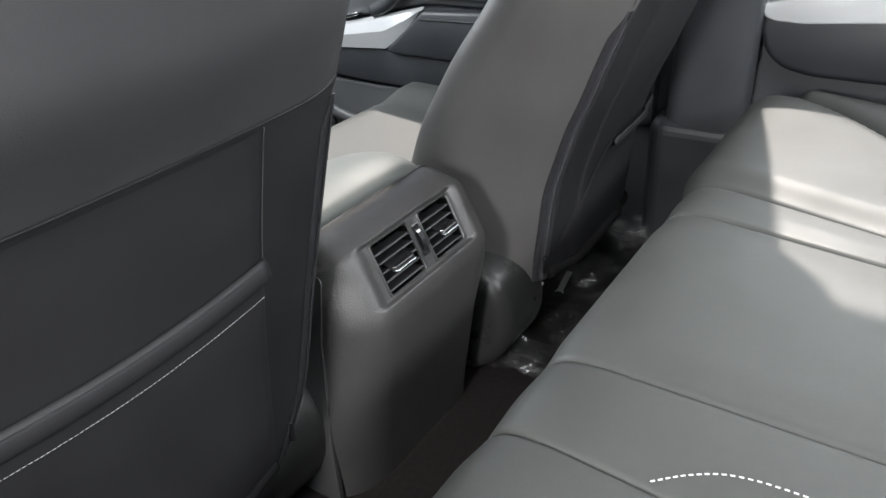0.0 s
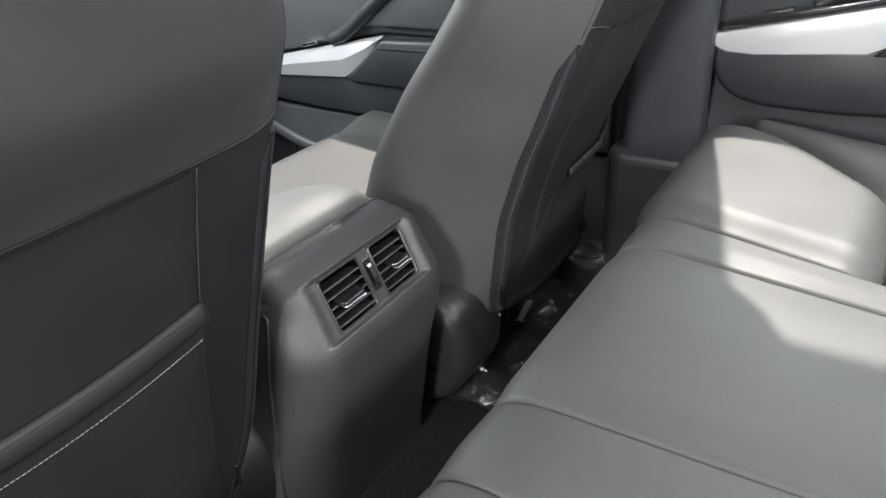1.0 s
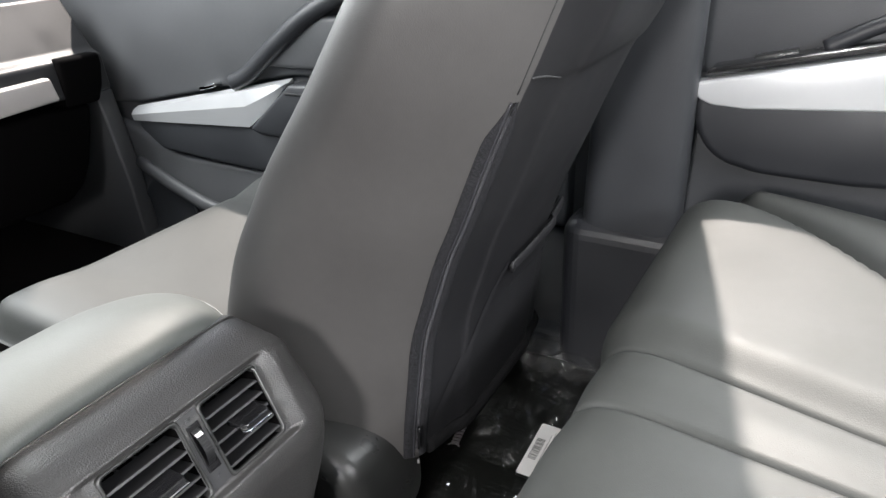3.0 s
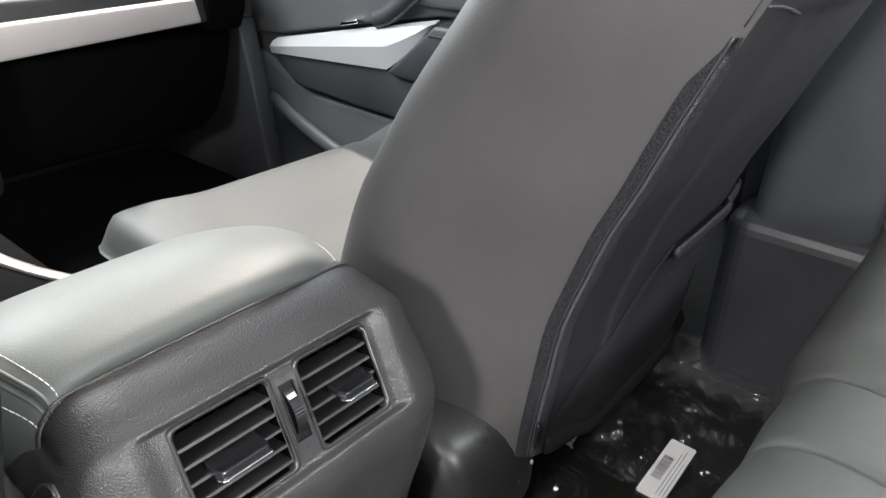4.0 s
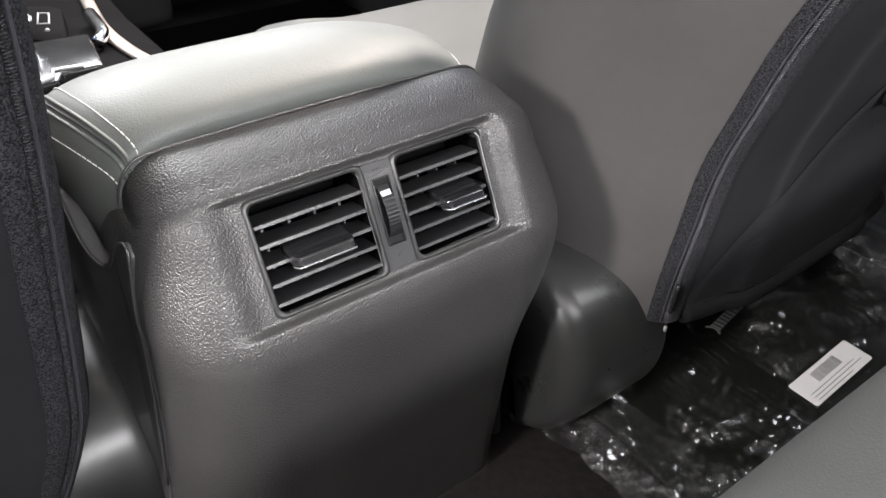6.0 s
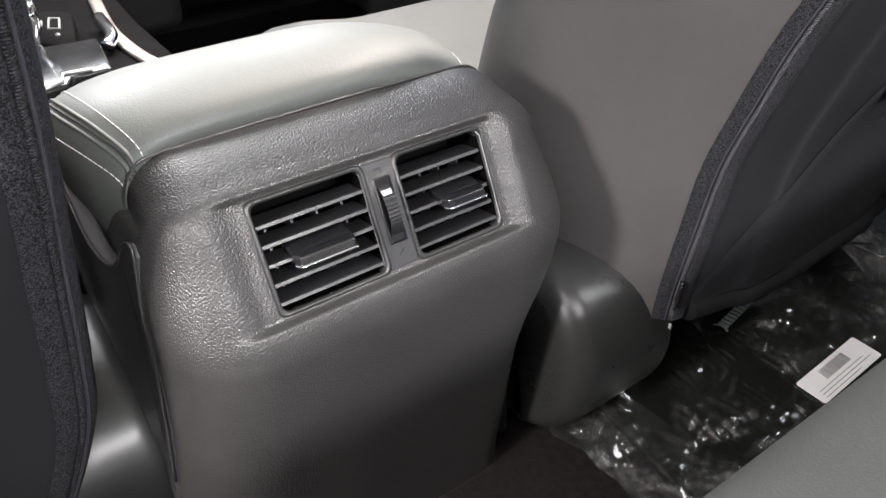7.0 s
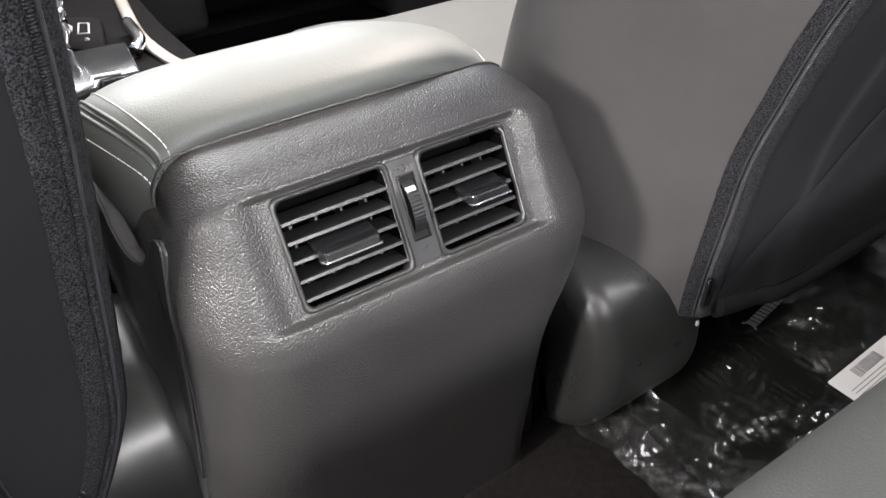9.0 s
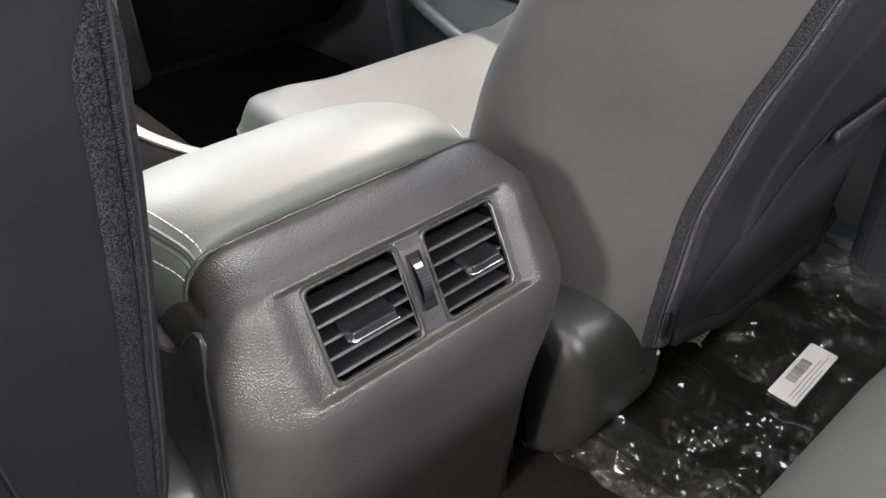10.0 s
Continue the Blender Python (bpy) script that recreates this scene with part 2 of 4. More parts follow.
def dashes(line, length, gap, r, up=(0, 0, 1)):
    """Stitches along a line of points, as one set of vertices and faces."""
    p = [Vector(q) for q in line]
    cum = [0.0]
    for a, b in zip(p, p[1:]):
        cum.append(cum[-1] + (b - a).length)

    def along(s):
        i = min(max(int(np.searchsorted(cum, s)) - 1, 0), len(p) - 2)
        t = (s - cum[i]) / max(cum[i + 1] - cum[i], 1e-9)
        return p[i].lerp(p[i + 1], t)
    verts, faces, s = [], [], 0.0
    while s + length < cum[-1]:
        v, f = tube([along(s), along(s + length * 0.15), along(s + length * 0.85), along(s + length)], r, 6, up=up)
        v = [tuple(q) for q in v]
        o = len(verts)
        verts += v
        faces += [tuple(i + o for i in g) for g in f]
        s += length + gap
    return verts, faces


def rounded_box(lo, hi, r=0.004, seg=3):
    bm = bmesh.new()
    bmesh.ops.create_cube(bm, size=1.0)
    lo, hi = Vector(lo), Vector(hi)
    for v in bm.verts:
        v.co = Vector([lo[i] + (v.co[i] + 0.5) * (hi[i] - lo[i]) for i in range(3)])
    if r > 0:
        bmesh.ops.bevel(bm, geom=bm.edges[:], offset=r, segments=seg, affect="EDGES", profile=0.5)
    return bm


def plate(outline, axis, a, b, r=0.004, seg=3):
    """A flat outline (two coordinates a point) drawn out along axis from a to b, with rounded edges."""
    bm = bmesh.new()
    k = "xyz".index(axis)

    def place(q, d):
        c = [q[0], q[1]]
        c.insert(k, d)
        return c
    va = [bm.verts.new(place(q, a)) for q in outline]
    vb = [bm.verts.new(place(q, b)) for q in outline]
    n = len(outline)
    bm.faces.new(va)
    bm.faces.new(vb[::-1])
    for i in range(n):
        bm.faces.new((va[i], vb[i], vb[(i + 1) % n], va[(i + 1) % n]))
    bmesh.ops.recalc_face_normals(bm, faces=bm.faces)
    if r > 0:
        bmesh.ops.bevel(bm, geom=bm.edges[:], offset=r, segments=seg, affect="EDGES", profile=0.5, clamp_overlap=True)
    return bm


def grid(fn, us, vs):
    """Vertices and faces of a sheet fn(u, v)."""
    verts = [fn(u, v) for v in vs for u in us]
    n = len(us)
    faces = [(j * n + i, j * n + i + 1, (j + 1) * n + i + 1, (j + 1) * n + i) for j in range(len(vs) - 1) for i in range(n - 1)]
    return verts, faces


def span(a, b, n):
    return [a + (b - a) * i / (n - 1) for i in range(n)]


# ---- structure of the car ----
def structure(name, bm, mat, label, category):
    return tagged(part(name, bm, mat, None, smooth=False), label, category, kind="structure")


structure("ground", rounded_box((-30, -30, -0.60), (30, 30, -0.50), 0), CONCRETE, "grey concrete ground outside below the car", "ground")
structure("floor", rounded_box((-0.80, -1.25, -0.06), (0.80, 1.45, 0.0), 0.0), CARPET, "dark brown-grey carpeted floor of the car", "floor")
# unseen; the front edge and opening are set to let sun onto the lid
structure("ceiling", rounded_box((-0.55, -1.25, 1.20), (0.66, 0.248, 1.24), 0.01), HEADLINER, "pale grey cloth headliner under the roof", "ceiling")
# added out of view to block the sun from the console deck
structure("ceiling_sun_block", rounded_box((-0.55, 0.50, 1.20), (0.60, 0.86, 1.24), 0.01), HEADLINER, "added unseen headliner piece that keeps the sun off the console deck", "ceiling")
structure("wall_rear", rounded_box((-0.80, -1.29, 0.0), (0.80, -1.252, 0.92), 0.0), DOORSKIN, "dark plastic rear wall below the rear window", "wall")
structure("wall_front", rounded_box((-0.80, 1.452, -0.06), (0.80, 1.49, 0.70), 0.0), DARK, "black bulkhead behind the dashboard", "wall")
structure("wall_left", rounded_box((-0.86, 0.10, -0.06), (-0.80, 1.45, 0.62), 0.01), DOORSKIN, "dark front door of the near side", "wall")



def pillar(name, low, high, w, d, label):
    """A leaning roof pillar with rounded edges."""
    low, high = Vector(low), Vector(high)
    rings = []
    for t in span(0, 1, 9):
        q = low.lerp(high, t)
        k = 1.0 - 0.25 * t
        rings.append([q + Vector((d * k * math.copysign(abs(math.cos(a)) ** 0.5, math.cos(a)), w * k * math.copysign(abs(math.sin(a)) ** 0.5, math.sin(a)), 0))
                      for a in span(0, 2 * math.pi * 23 / 24, 24)])
    v, f = loft(rings)
    return tagged(mesh_object(name, v, f, DOORSKIN), label, "pillar", kind="structure")


pillar("pillar_middle", (0.765, -0.145, 0.0), (0.63, -0.20, 1.14), 0.078, 0.035, "grey plastic middle door pillar beside the seat")
structure("wall_right", rounded_box((0.790, -0.40, -0.06), (0.83, 0.02, 0.66), 0.0), DOORSKIN, "dark body side behind the middle pillar", "wall")
structure("sill", rounded_box((0.715, -1.20, 0.001), (0.795, 1.30, 0.055), 0.012), DOORSKIN, "dark plastic door sill", "sill")
# same plastic as the pillar, coloured darker for the shade down there
structure("pillar_base", rounded_box((0.692, -0.285, 0.002), (0.788, -0.055, 0.285), 0.034, 6), DOORPAD_SHADED, "grey plastic base of the middle pillar", "pillar")
pillar("pillar_front", (0.80, 0.98, 0.60), (0.70, 0.53, 1.17), 0.024, 0.02, "grey plastic windscreen pillar")
pillar("pillar_near", (-0.765, -0.02, 0.0), (-0.58, -0.02, 1.20), 0.060, 0.030, "grey plastic middle pillar on the near side")
pillar("pillar_rear", (0.765, -1.05, 0.5), (0.63, -0.98, 1.14), 0.10, 0.03, "grey plastic rear roof pillar")
# unseen; placed so the sun reaches the lid but not the rear panel
structure("trim_roof_front", rounded_box((0.664, -0.155, 1.12), (0.76, 0.248, 1.236), 0.012), HEADLINER, "pale roof rail lining above the far front door", "roof rail")
structure("trim_roof", rounded_box((0.60, -1.25, 1.15), (0.66, -0.16, 1.225), 0.012), HEADLINER, "pale roof rail lining above the far doors", "roof rail")
structure("trim_roof_near", rounded_box((-0.605, -1.25, 1.18), (-0.555, 0.225, 1.24), 0.012), HEADLINER, "pale roof rail lining above the near doors", "roof rail")


# ---- far doors ----
def rear_door():
    door = thing("door_1", "closed grey far rear door with silver trim", "door", kind="structure")
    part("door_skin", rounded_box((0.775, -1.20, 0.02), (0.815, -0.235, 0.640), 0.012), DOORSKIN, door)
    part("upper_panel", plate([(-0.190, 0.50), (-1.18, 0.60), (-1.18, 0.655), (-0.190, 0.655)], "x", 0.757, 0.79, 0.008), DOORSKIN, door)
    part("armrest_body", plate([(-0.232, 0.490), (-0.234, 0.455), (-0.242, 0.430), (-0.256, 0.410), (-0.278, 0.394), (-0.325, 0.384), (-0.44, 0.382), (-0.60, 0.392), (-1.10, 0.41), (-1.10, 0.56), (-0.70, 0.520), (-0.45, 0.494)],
                               "x", 0.716, 0.785, 0.014, 4), DOORPAD_SHADED, door, "dark padded armrest band")
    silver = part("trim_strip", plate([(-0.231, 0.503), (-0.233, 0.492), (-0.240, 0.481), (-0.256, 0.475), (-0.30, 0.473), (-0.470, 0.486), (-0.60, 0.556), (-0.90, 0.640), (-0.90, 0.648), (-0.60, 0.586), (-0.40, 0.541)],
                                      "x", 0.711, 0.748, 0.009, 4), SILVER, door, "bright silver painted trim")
    part("elbow_pad", plate([(-0.474, 0.484), (-0.56, 0.484), (-1.05, 0.50), (-1.05, 0.63), (-0.90, 0.630), (-0.605, 0.552)], "x", 0.708, 0.75, 0.008), DOORPAD_SHADED, door)
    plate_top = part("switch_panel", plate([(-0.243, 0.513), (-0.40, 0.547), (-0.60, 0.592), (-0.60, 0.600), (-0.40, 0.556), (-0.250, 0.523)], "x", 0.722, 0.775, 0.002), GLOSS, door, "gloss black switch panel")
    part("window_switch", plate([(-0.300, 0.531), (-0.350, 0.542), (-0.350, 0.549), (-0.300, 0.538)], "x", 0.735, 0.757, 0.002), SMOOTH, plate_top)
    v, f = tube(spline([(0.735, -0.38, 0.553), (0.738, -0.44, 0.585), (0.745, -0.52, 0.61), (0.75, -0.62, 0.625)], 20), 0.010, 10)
    mesh_object("pull_handle", v, f, DOORPAD_SHADED, door)
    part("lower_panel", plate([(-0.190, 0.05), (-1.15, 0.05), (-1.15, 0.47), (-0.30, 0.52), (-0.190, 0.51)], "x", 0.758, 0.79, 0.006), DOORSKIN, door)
    return door


def front_door():
    door = thing("door_2", "closed grey far front door with silver trim", "door", kind="structure")
    part("door_skin", rounded_box((0.775, -0.10, 0.02), (0.815, 1.30, 0.640), 0.012), DOORSKIN_LIT, door)
    part("upper_panel", plate([(-0.08, 0.445), (0.50, 0.445), (0.95, 0.352), (1.15, 0.34), (1.15, 0.58), (0.6, 0.63), (-0.08, 0.64)], "x", 0.758, 0.79, 0.010), DOORSKIN_LIT, door)
    # front pads use the paler door colour for the light they catch
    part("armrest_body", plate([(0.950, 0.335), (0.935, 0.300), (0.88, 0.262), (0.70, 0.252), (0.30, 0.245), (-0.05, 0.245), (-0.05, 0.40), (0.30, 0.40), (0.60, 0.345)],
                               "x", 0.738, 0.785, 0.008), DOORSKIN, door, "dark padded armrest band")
    # silver wedge with a crease along its length
    rows = []
    for t in span(0, 1, 24):
        y = 0.945 - 0.336 * t
        zt = 0.345 + 0.212 * (0.945 - y)
        zb = 0.318 + 0.066 * (0.945 - y)
        zm = zb + (zt - zb) * 0.58
        rows.append([(0.750, y, zt + 0.004), (0.736, y, zt - 0.002), (0.728, y, zm), (0.732, y, zb + 0.002), (0.750, y, zb - 0.002)])
    for t in span(0, 1, 12)[1:]:
        y = 0.609 - 0.112 * t
        zt = 0.345 + 0.212 * (0.945 - y)
        zb = 0.340 + (zt - 0.344) * t
        zm = zb + (zt - zb) * 0.58
        rows.append([(0.750, y, zt + 0.004), (0.736, y, zt - 0.002), (0.728, y, zm), (0.732, y, zb + 0.001), (0.750, y, zb - 0.002)])
    v, f = loft(rows, True, True)
    mesh_object("trim_strip", v, f, SILVER, door, "bright silver painted trim", smooth=False)
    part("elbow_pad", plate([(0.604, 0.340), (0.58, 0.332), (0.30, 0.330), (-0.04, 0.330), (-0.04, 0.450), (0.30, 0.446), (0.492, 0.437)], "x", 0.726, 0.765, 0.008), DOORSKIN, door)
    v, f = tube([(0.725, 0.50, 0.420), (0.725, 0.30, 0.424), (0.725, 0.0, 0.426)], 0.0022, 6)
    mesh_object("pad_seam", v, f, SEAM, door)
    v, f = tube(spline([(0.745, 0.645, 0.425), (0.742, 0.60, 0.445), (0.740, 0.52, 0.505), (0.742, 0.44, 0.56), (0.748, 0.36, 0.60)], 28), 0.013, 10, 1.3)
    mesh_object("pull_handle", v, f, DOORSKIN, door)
    part("handle_cup", plate([(0.60, 0.462), (0.30, 0.462), (0.30, 0.56), (0.45, 0.56)], "x", 0.742, 0.765, 0.010), DOORSKIN_LIT, door)
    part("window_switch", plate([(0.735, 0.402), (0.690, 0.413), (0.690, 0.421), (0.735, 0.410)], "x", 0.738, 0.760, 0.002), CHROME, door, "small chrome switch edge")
    part("lower_panel", plate([(1.10, 0.04), (-0.06, 0.04), (-0.06, 0.235), (0.85, 0.245), (1.0, 0.30), (1.10, 0.32)], "x", 0.755, 0.79, 0.012), DOORSKIN_LIT, door)
    # map pocket lip
    v, f = tube(spline([(0.752, 0.98, 0.215), (0.738, 0.84, 0.170), (0.734, 0.70, 0.140), (0.738, 0.40, 0.135), (0.75, 0.10, 0.14)], 28), 0.012, 10, 1.4)
    mesh_object("pocket_lip", v, f, DOORSKIN_LIT, door)
    v, f = loft([[(0.752 - d, 0.90 + r * math.cos(a), 0.105 + r * math.sin(a)) for a in span(0, 2 * math.pi * 31 / 32, 32)] for r, d in ((0.085, 0.0), (0.085, 0.006), (0.078, 0.008), (0.072, 0.003))])
    mesh_object("loudspeaker_grille", v, f, DOORSKIN, door)
    return door


rear_door()
front_door()


# ---- dashboard ----
def dashboard():
    dash = thing("dashboard", "black dashboard with a silver strip, glovebox and dark footwell", "dashboard", kind="structure")
    # glovebox and end cap carry the footwell's shade in their near-black colour
    part("glovebox", plate([(0.16, 0.18), (0.57, 0.18), (0.610, 0.205), (0.635, 0.25), (0.655, 0.31), (0.668, 0.372), (0.16, 0.372)], "y", 0.985, 1.40, 0.012), SHADED_BLACK, dash)
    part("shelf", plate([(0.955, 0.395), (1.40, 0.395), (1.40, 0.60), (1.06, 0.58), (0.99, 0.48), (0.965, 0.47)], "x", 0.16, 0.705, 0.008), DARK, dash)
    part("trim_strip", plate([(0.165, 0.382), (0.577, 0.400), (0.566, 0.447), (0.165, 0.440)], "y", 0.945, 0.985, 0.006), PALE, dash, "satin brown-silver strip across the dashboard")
    part("end_cap", plate([(0.592, 0.378), (0.668, 0.378), (0.682, 0.41), (0.690, 0.450), (0.688, 0.475), (0.592, 0.475)], "y", 0.950, 1.01, 0.008), SHADED_BLACK, dash)
    part("centre_stack", rounded_box((-0.16, 0.90, 0.18), (0.155, 1.40, 0.62), 0.02), DARK, dash)
    part("driver_side", rounded_box((-0.72, 1.00, 0.25), (-0.165, 1.40, 0.60), 0.02), DARK, dash)
    part("kick_panel", plate([(0.95, 0.0), (1.44, 0.0), (1.44, 0.4), (1.02, 0.38), (0.98, 0.2)], "x", 0.708, 0.752, 0.006), DOORSKIN_LIT, dash)
    return dash


dashboard()


# ---- centre console ----
FACE_TOP = Vector((0.0, 0.0, 0.367))
FACE_DOWN = Vector((0.0, -0.0280, -0.0600)).normalized()
FACE_OUT = Vector((0.0, -0.0600, 0.0280)).normalized()
REAR_PROFILE = spline([(0, 0.070, 0.383), (0, 0.058, 0.386), (0, 0.040, 0.3845), (0, 0.020, 0.378), (0, 0.0, 0.367), (0, -0.0140, 0.337), (0, -0.0280, 0.307),
                       (0, -0.0345, 0.288), (0, -0.035, 0.265), (0, -0.026, 0.20), (0, -0.012, 0.12), (0, 0.0, 0.05), (0, 0.006, 0.002)], 190)
LEFT_W = curve([(0.0, 0.172), (0.13, 0.163), (0.20, 0.152), (0.26, 0.147), (0.32, 0.144), (0.36, 0.136), (0.39, 0.128)])
RIGHT_W = curve([(0.0, 0.130), (0.13, 0.126), (0.155, 0.124), (0.178, 0.125), (0.20, 0.133), (0.228, 0.152), (0.255, 0.1615), (0.275, 0.163), (0.306, 0.159), (0.345, 0.149), (0.372, 0.139), (0.39, 0.130)])
VENTS = ((-0.0800, -0.0090), (0.0170, 0.0800))
VENT_H = 0.0655


def face(x, v, out=0.0):
    """A point of the sloped vent face: across, down from the top edge, out of the face."""
    return FACE_TOP + Vector((x, 0, 0)) + FACE_DOWN * v + FACE_OUT * out


PAD_TOP = [(0, 0.0605, 0.387), (0, 0.062, 0.397), (0, 0.074, 0.4055), (0, 0.102, 0.4120), (0, 0.140, 0.4090), (0, 0.180, 0.3960), (0, 0.214, 0.374)]


def flare(x, y):
    """The lid widens from its rear edge forward."""
    u = min(1.0, max(0.0, (y - 0.055) / 0.10))
    return x * (1 + 0.20 * (1 - (1 - u) ** 2) * step(0.06, 0.13, abs(x)))


def recess(x, v):
    """How deep the vent field is sunk into the rear panel: a wide slope beside it, short ones above and below."""
    return 0.0068 * step(-0.113, -0.089, x) * (1 - step(0.089, 0.101, x)) * step(-0.009, -0.002, v) * (1 - step(0.0695, 0.0745, v))


def console():
    con = thing("centre_console", "dark grey centre console with rear air vents and padded armrest", "console")
    # rear shell
    flat = span(-0.094, 0.094, 95)
    arc = span(0, math.pi / 2, 16)[1:]
    cols = [("L", a, e) for e in (0.07, 0.04) for a in (math.pi / 2,)] + [("L", a, 0) for a in arc[::-1]] + [("F", x, 0) for x in flat] + [("R", a, 0) for a in arc] + [("R", math.pi / 2, e) for e in (0.04, 0.07)]
    rows = REAR_PROFILE
    verts = []
    for j, q in enumerate(rows):
        depth = 0.062 if q.z < 0.33 else 0.062 - 0.030 * step(0.33, 0.386, q.z)
        for i, (k, a, e) in enumerate(cols):
            if k == "F":
                x, y, z = a, q.y, q.z
                verts.append(Vector((x, y, z)) - FACE_OUT * recess(x, (q - FACE_TOP).dot(FACE_DOWN)))
            else:
                w = (LEFT_W if k == "L" else RIGHT_W)(q.z)
                s = -1 if k == "L" else 1
                x = s * (0.094 + (w - 0.094) * math.sin(a))
                y = q.y + depth * (1 - math.cos(a)) + e
                z = q.z - 0.022 * (1 - math.cos(a)) * step(0.34, 0.385, q.z)
                verts.append(Vector((x, y, z)) - FACE_OUT * (recess(x, (q - FACE_TOP).dot(FACE_DOWN)) if e == 0 else 0.0))
    n = len(cols)
    faces = []
    for j in range(len(rows) - 1):
        for i in range(n - 1):
            ids = (j * n + i, j * n + i + 1, (j + 1) * n + i + 1, (j + 1) * n + i)
            c = sum((verts[t] for t in ids), Vector()) / 4
            v = (c - FACE_TOP).dot(FACE_DOWN)
            if any(a < c.x < b for a, b in VENTS) and 0.0 < v < VENT_H:
                continue
            faces.append(ids)
    shell = mesh_object("rear_panel", verts, faces, GRAIN, con, "grained dark plastic rear panel")

    def vent(a, b, tab):
        w = b - a
        box = thing("air_vent", "", "")
        box.parent = con
        # duct behind the slats, its inner shade put in as near-black
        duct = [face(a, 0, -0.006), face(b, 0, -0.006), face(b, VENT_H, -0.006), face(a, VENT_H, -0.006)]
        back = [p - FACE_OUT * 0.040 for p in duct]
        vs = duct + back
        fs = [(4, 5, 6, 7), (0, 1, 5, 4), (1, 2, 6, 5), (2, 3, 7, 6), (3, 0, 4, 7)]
        mesh_object("duct", vs, fs, SHADED_BLACK, box, smooth=False)
        # frame
        r = 0.005
        corners = []
        for cx, cv, a0 in ((a + r, r, 180), (b - r, r, 270), (b - r, VENT_H - r, 0), (a + r, VENT_H - r, 90)):
            for d in (0, 30, 60, 90):
                t = radians(a0 + d)
                corners.append((cx + r * math.cos(t), cv + r * math.sin(t)))
        mid = ((a + b) / 2, VENT_H / 2)
        rings = []
        for grow, out in ((0.0005, -0.014), (0.0, -0.0055), (0.0006, -0.0042), (0.0022, -0.0040), (0.0030, -0.0048), (0.0032, -0.009)):
            ring = []
            for x, v in corners:
                dx, dv = (1 if x > mid[0] else -1), (1 if v > mid[1] else -1)
                ring.append(face(x + dx * grow, v + dv * grow, out))
            rings.append(ring)
        vv, ff = loft(rings, cap=False)
        mesh_object("vent_frame", vv, ff, SMOOTH, box)
        # slats: rounded noses in a lit tone, blades rising to the rear darkened for shade
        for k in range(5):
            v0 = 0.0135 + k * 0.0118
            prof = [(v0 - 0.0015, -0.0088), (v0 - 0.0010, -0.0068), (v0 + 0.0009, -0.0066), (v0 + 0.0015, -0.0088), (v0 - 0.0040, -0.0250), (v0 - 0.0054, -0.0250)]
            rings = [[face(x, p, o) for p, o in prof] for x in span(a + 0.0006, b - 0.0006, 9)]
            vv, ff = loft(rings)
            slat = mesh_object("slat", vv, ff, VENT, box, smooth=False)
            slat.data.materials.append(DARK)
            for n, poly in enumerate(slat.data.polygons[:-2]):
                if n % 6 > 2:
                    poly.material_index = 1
        # upright vanes behind
        for k in range(4):
            x = a + w * (k + 0.62) / 4.1
            pts = [face(x + dx, v, o) for v in (0.010, VENT_H - 0.004) for dx, o in ((-0.0008, -0.0265), (0.0008, -0.0265), (0.0006, -0.039), (-0.0006, -0.039))]
            mesh_object("vane", pts, [(0, 1, 2, 3), (4, 5, 6, 7), (0, 1, 5, 4), (1, 2, 6, 5), (2, 3, 7, 6), (3, 0, 4, 7)], VENT, box, smooth=False)
        # sliding tab on the middle slat
        t0, t1 = tab
        v0 = 0.0135 + 2 * 0.0118
        outline = [(t0 + 0.001, -0.018), (t0, -0.001), (t0 + 0.003, 0.0050), (t1 - 0.002, 0.0050), (t1, 0.001), (t1, -0.012), (t1 - 0.005, -0.018)]
        up, dn = [], []
        for x, o in outline:
            lift = 0.0030 * step(-0.012, 0.004, o)
            up.append(face(x, v0 - 0.0042 + lift * 0.9 - 0.0065 * (1 - step(-0.018, 0.003, o)), o))
            dn.append(face(x, v0 + 0.0022 + lift - 0.0040 * (1 - step(-0.018, 0.0, o)), o))
        m = len(outline)
        vv = dn + up
        ff = [tuple(range(m))[::-1], tuple(range(m, 2 * m))] + [(i, (i + 1) % m, m + (i + 1) % m, m + i) for i in range(m)]
        tabo = mesh_object("slider_tab", vv, ff, GLOSS, box, smooth=False)
        bv = tabo.modifiers.new("round", "BEVEL")
        bv.width, bv.segments = 0.0014, 3
        vv, ff = tube(spline([face(t0, v0 + 0.0034, 0.000), face(t0 + 0.003, v0 + 0.0046, 0.0052), face(t0 + 0.008, v0 + 0.0046, 0.0056), face(t1 - 0.006, v0 + 0.0046, 0.0056), face(t1 - 0.002, v0 + 0.0046, 0.0052), face(t1, v0 + 0.0038, 0.0010)], 26), 0.0010, 8)
        mesh_object("tab_edge", vv, ff, CHROME, tabo, "thin polished tab edge")
        return box

    vent(*VENTS[0], (-0.066, -0.026))
    vent(*VENTS[1], (0.039, 0.071))
    # polished edges beside the vents
    for x0 in (0.0808,):
        vv, ff = tube([face(x0 - 0.002, 0.001, -0.004), face(x0, 0.004, -0.0035), face(x0, VENT_H - 0.004, -0.0035), face(x0 - 0.002, VENT_H - 0.001, -0.004)], 0.0005, 6)
        mesh_object("vent_edge", vv, ff, SYMBOL, con, "thin pale edge line")
    # smooth bezel between the vents, set a little proud of the grained field
    bz = [(-0.0062, -0.0015), (0.0142, -0.0015), (0.0142, VENT_H + 0.0015), (-0.0062, VENT_H + 0.0015)]
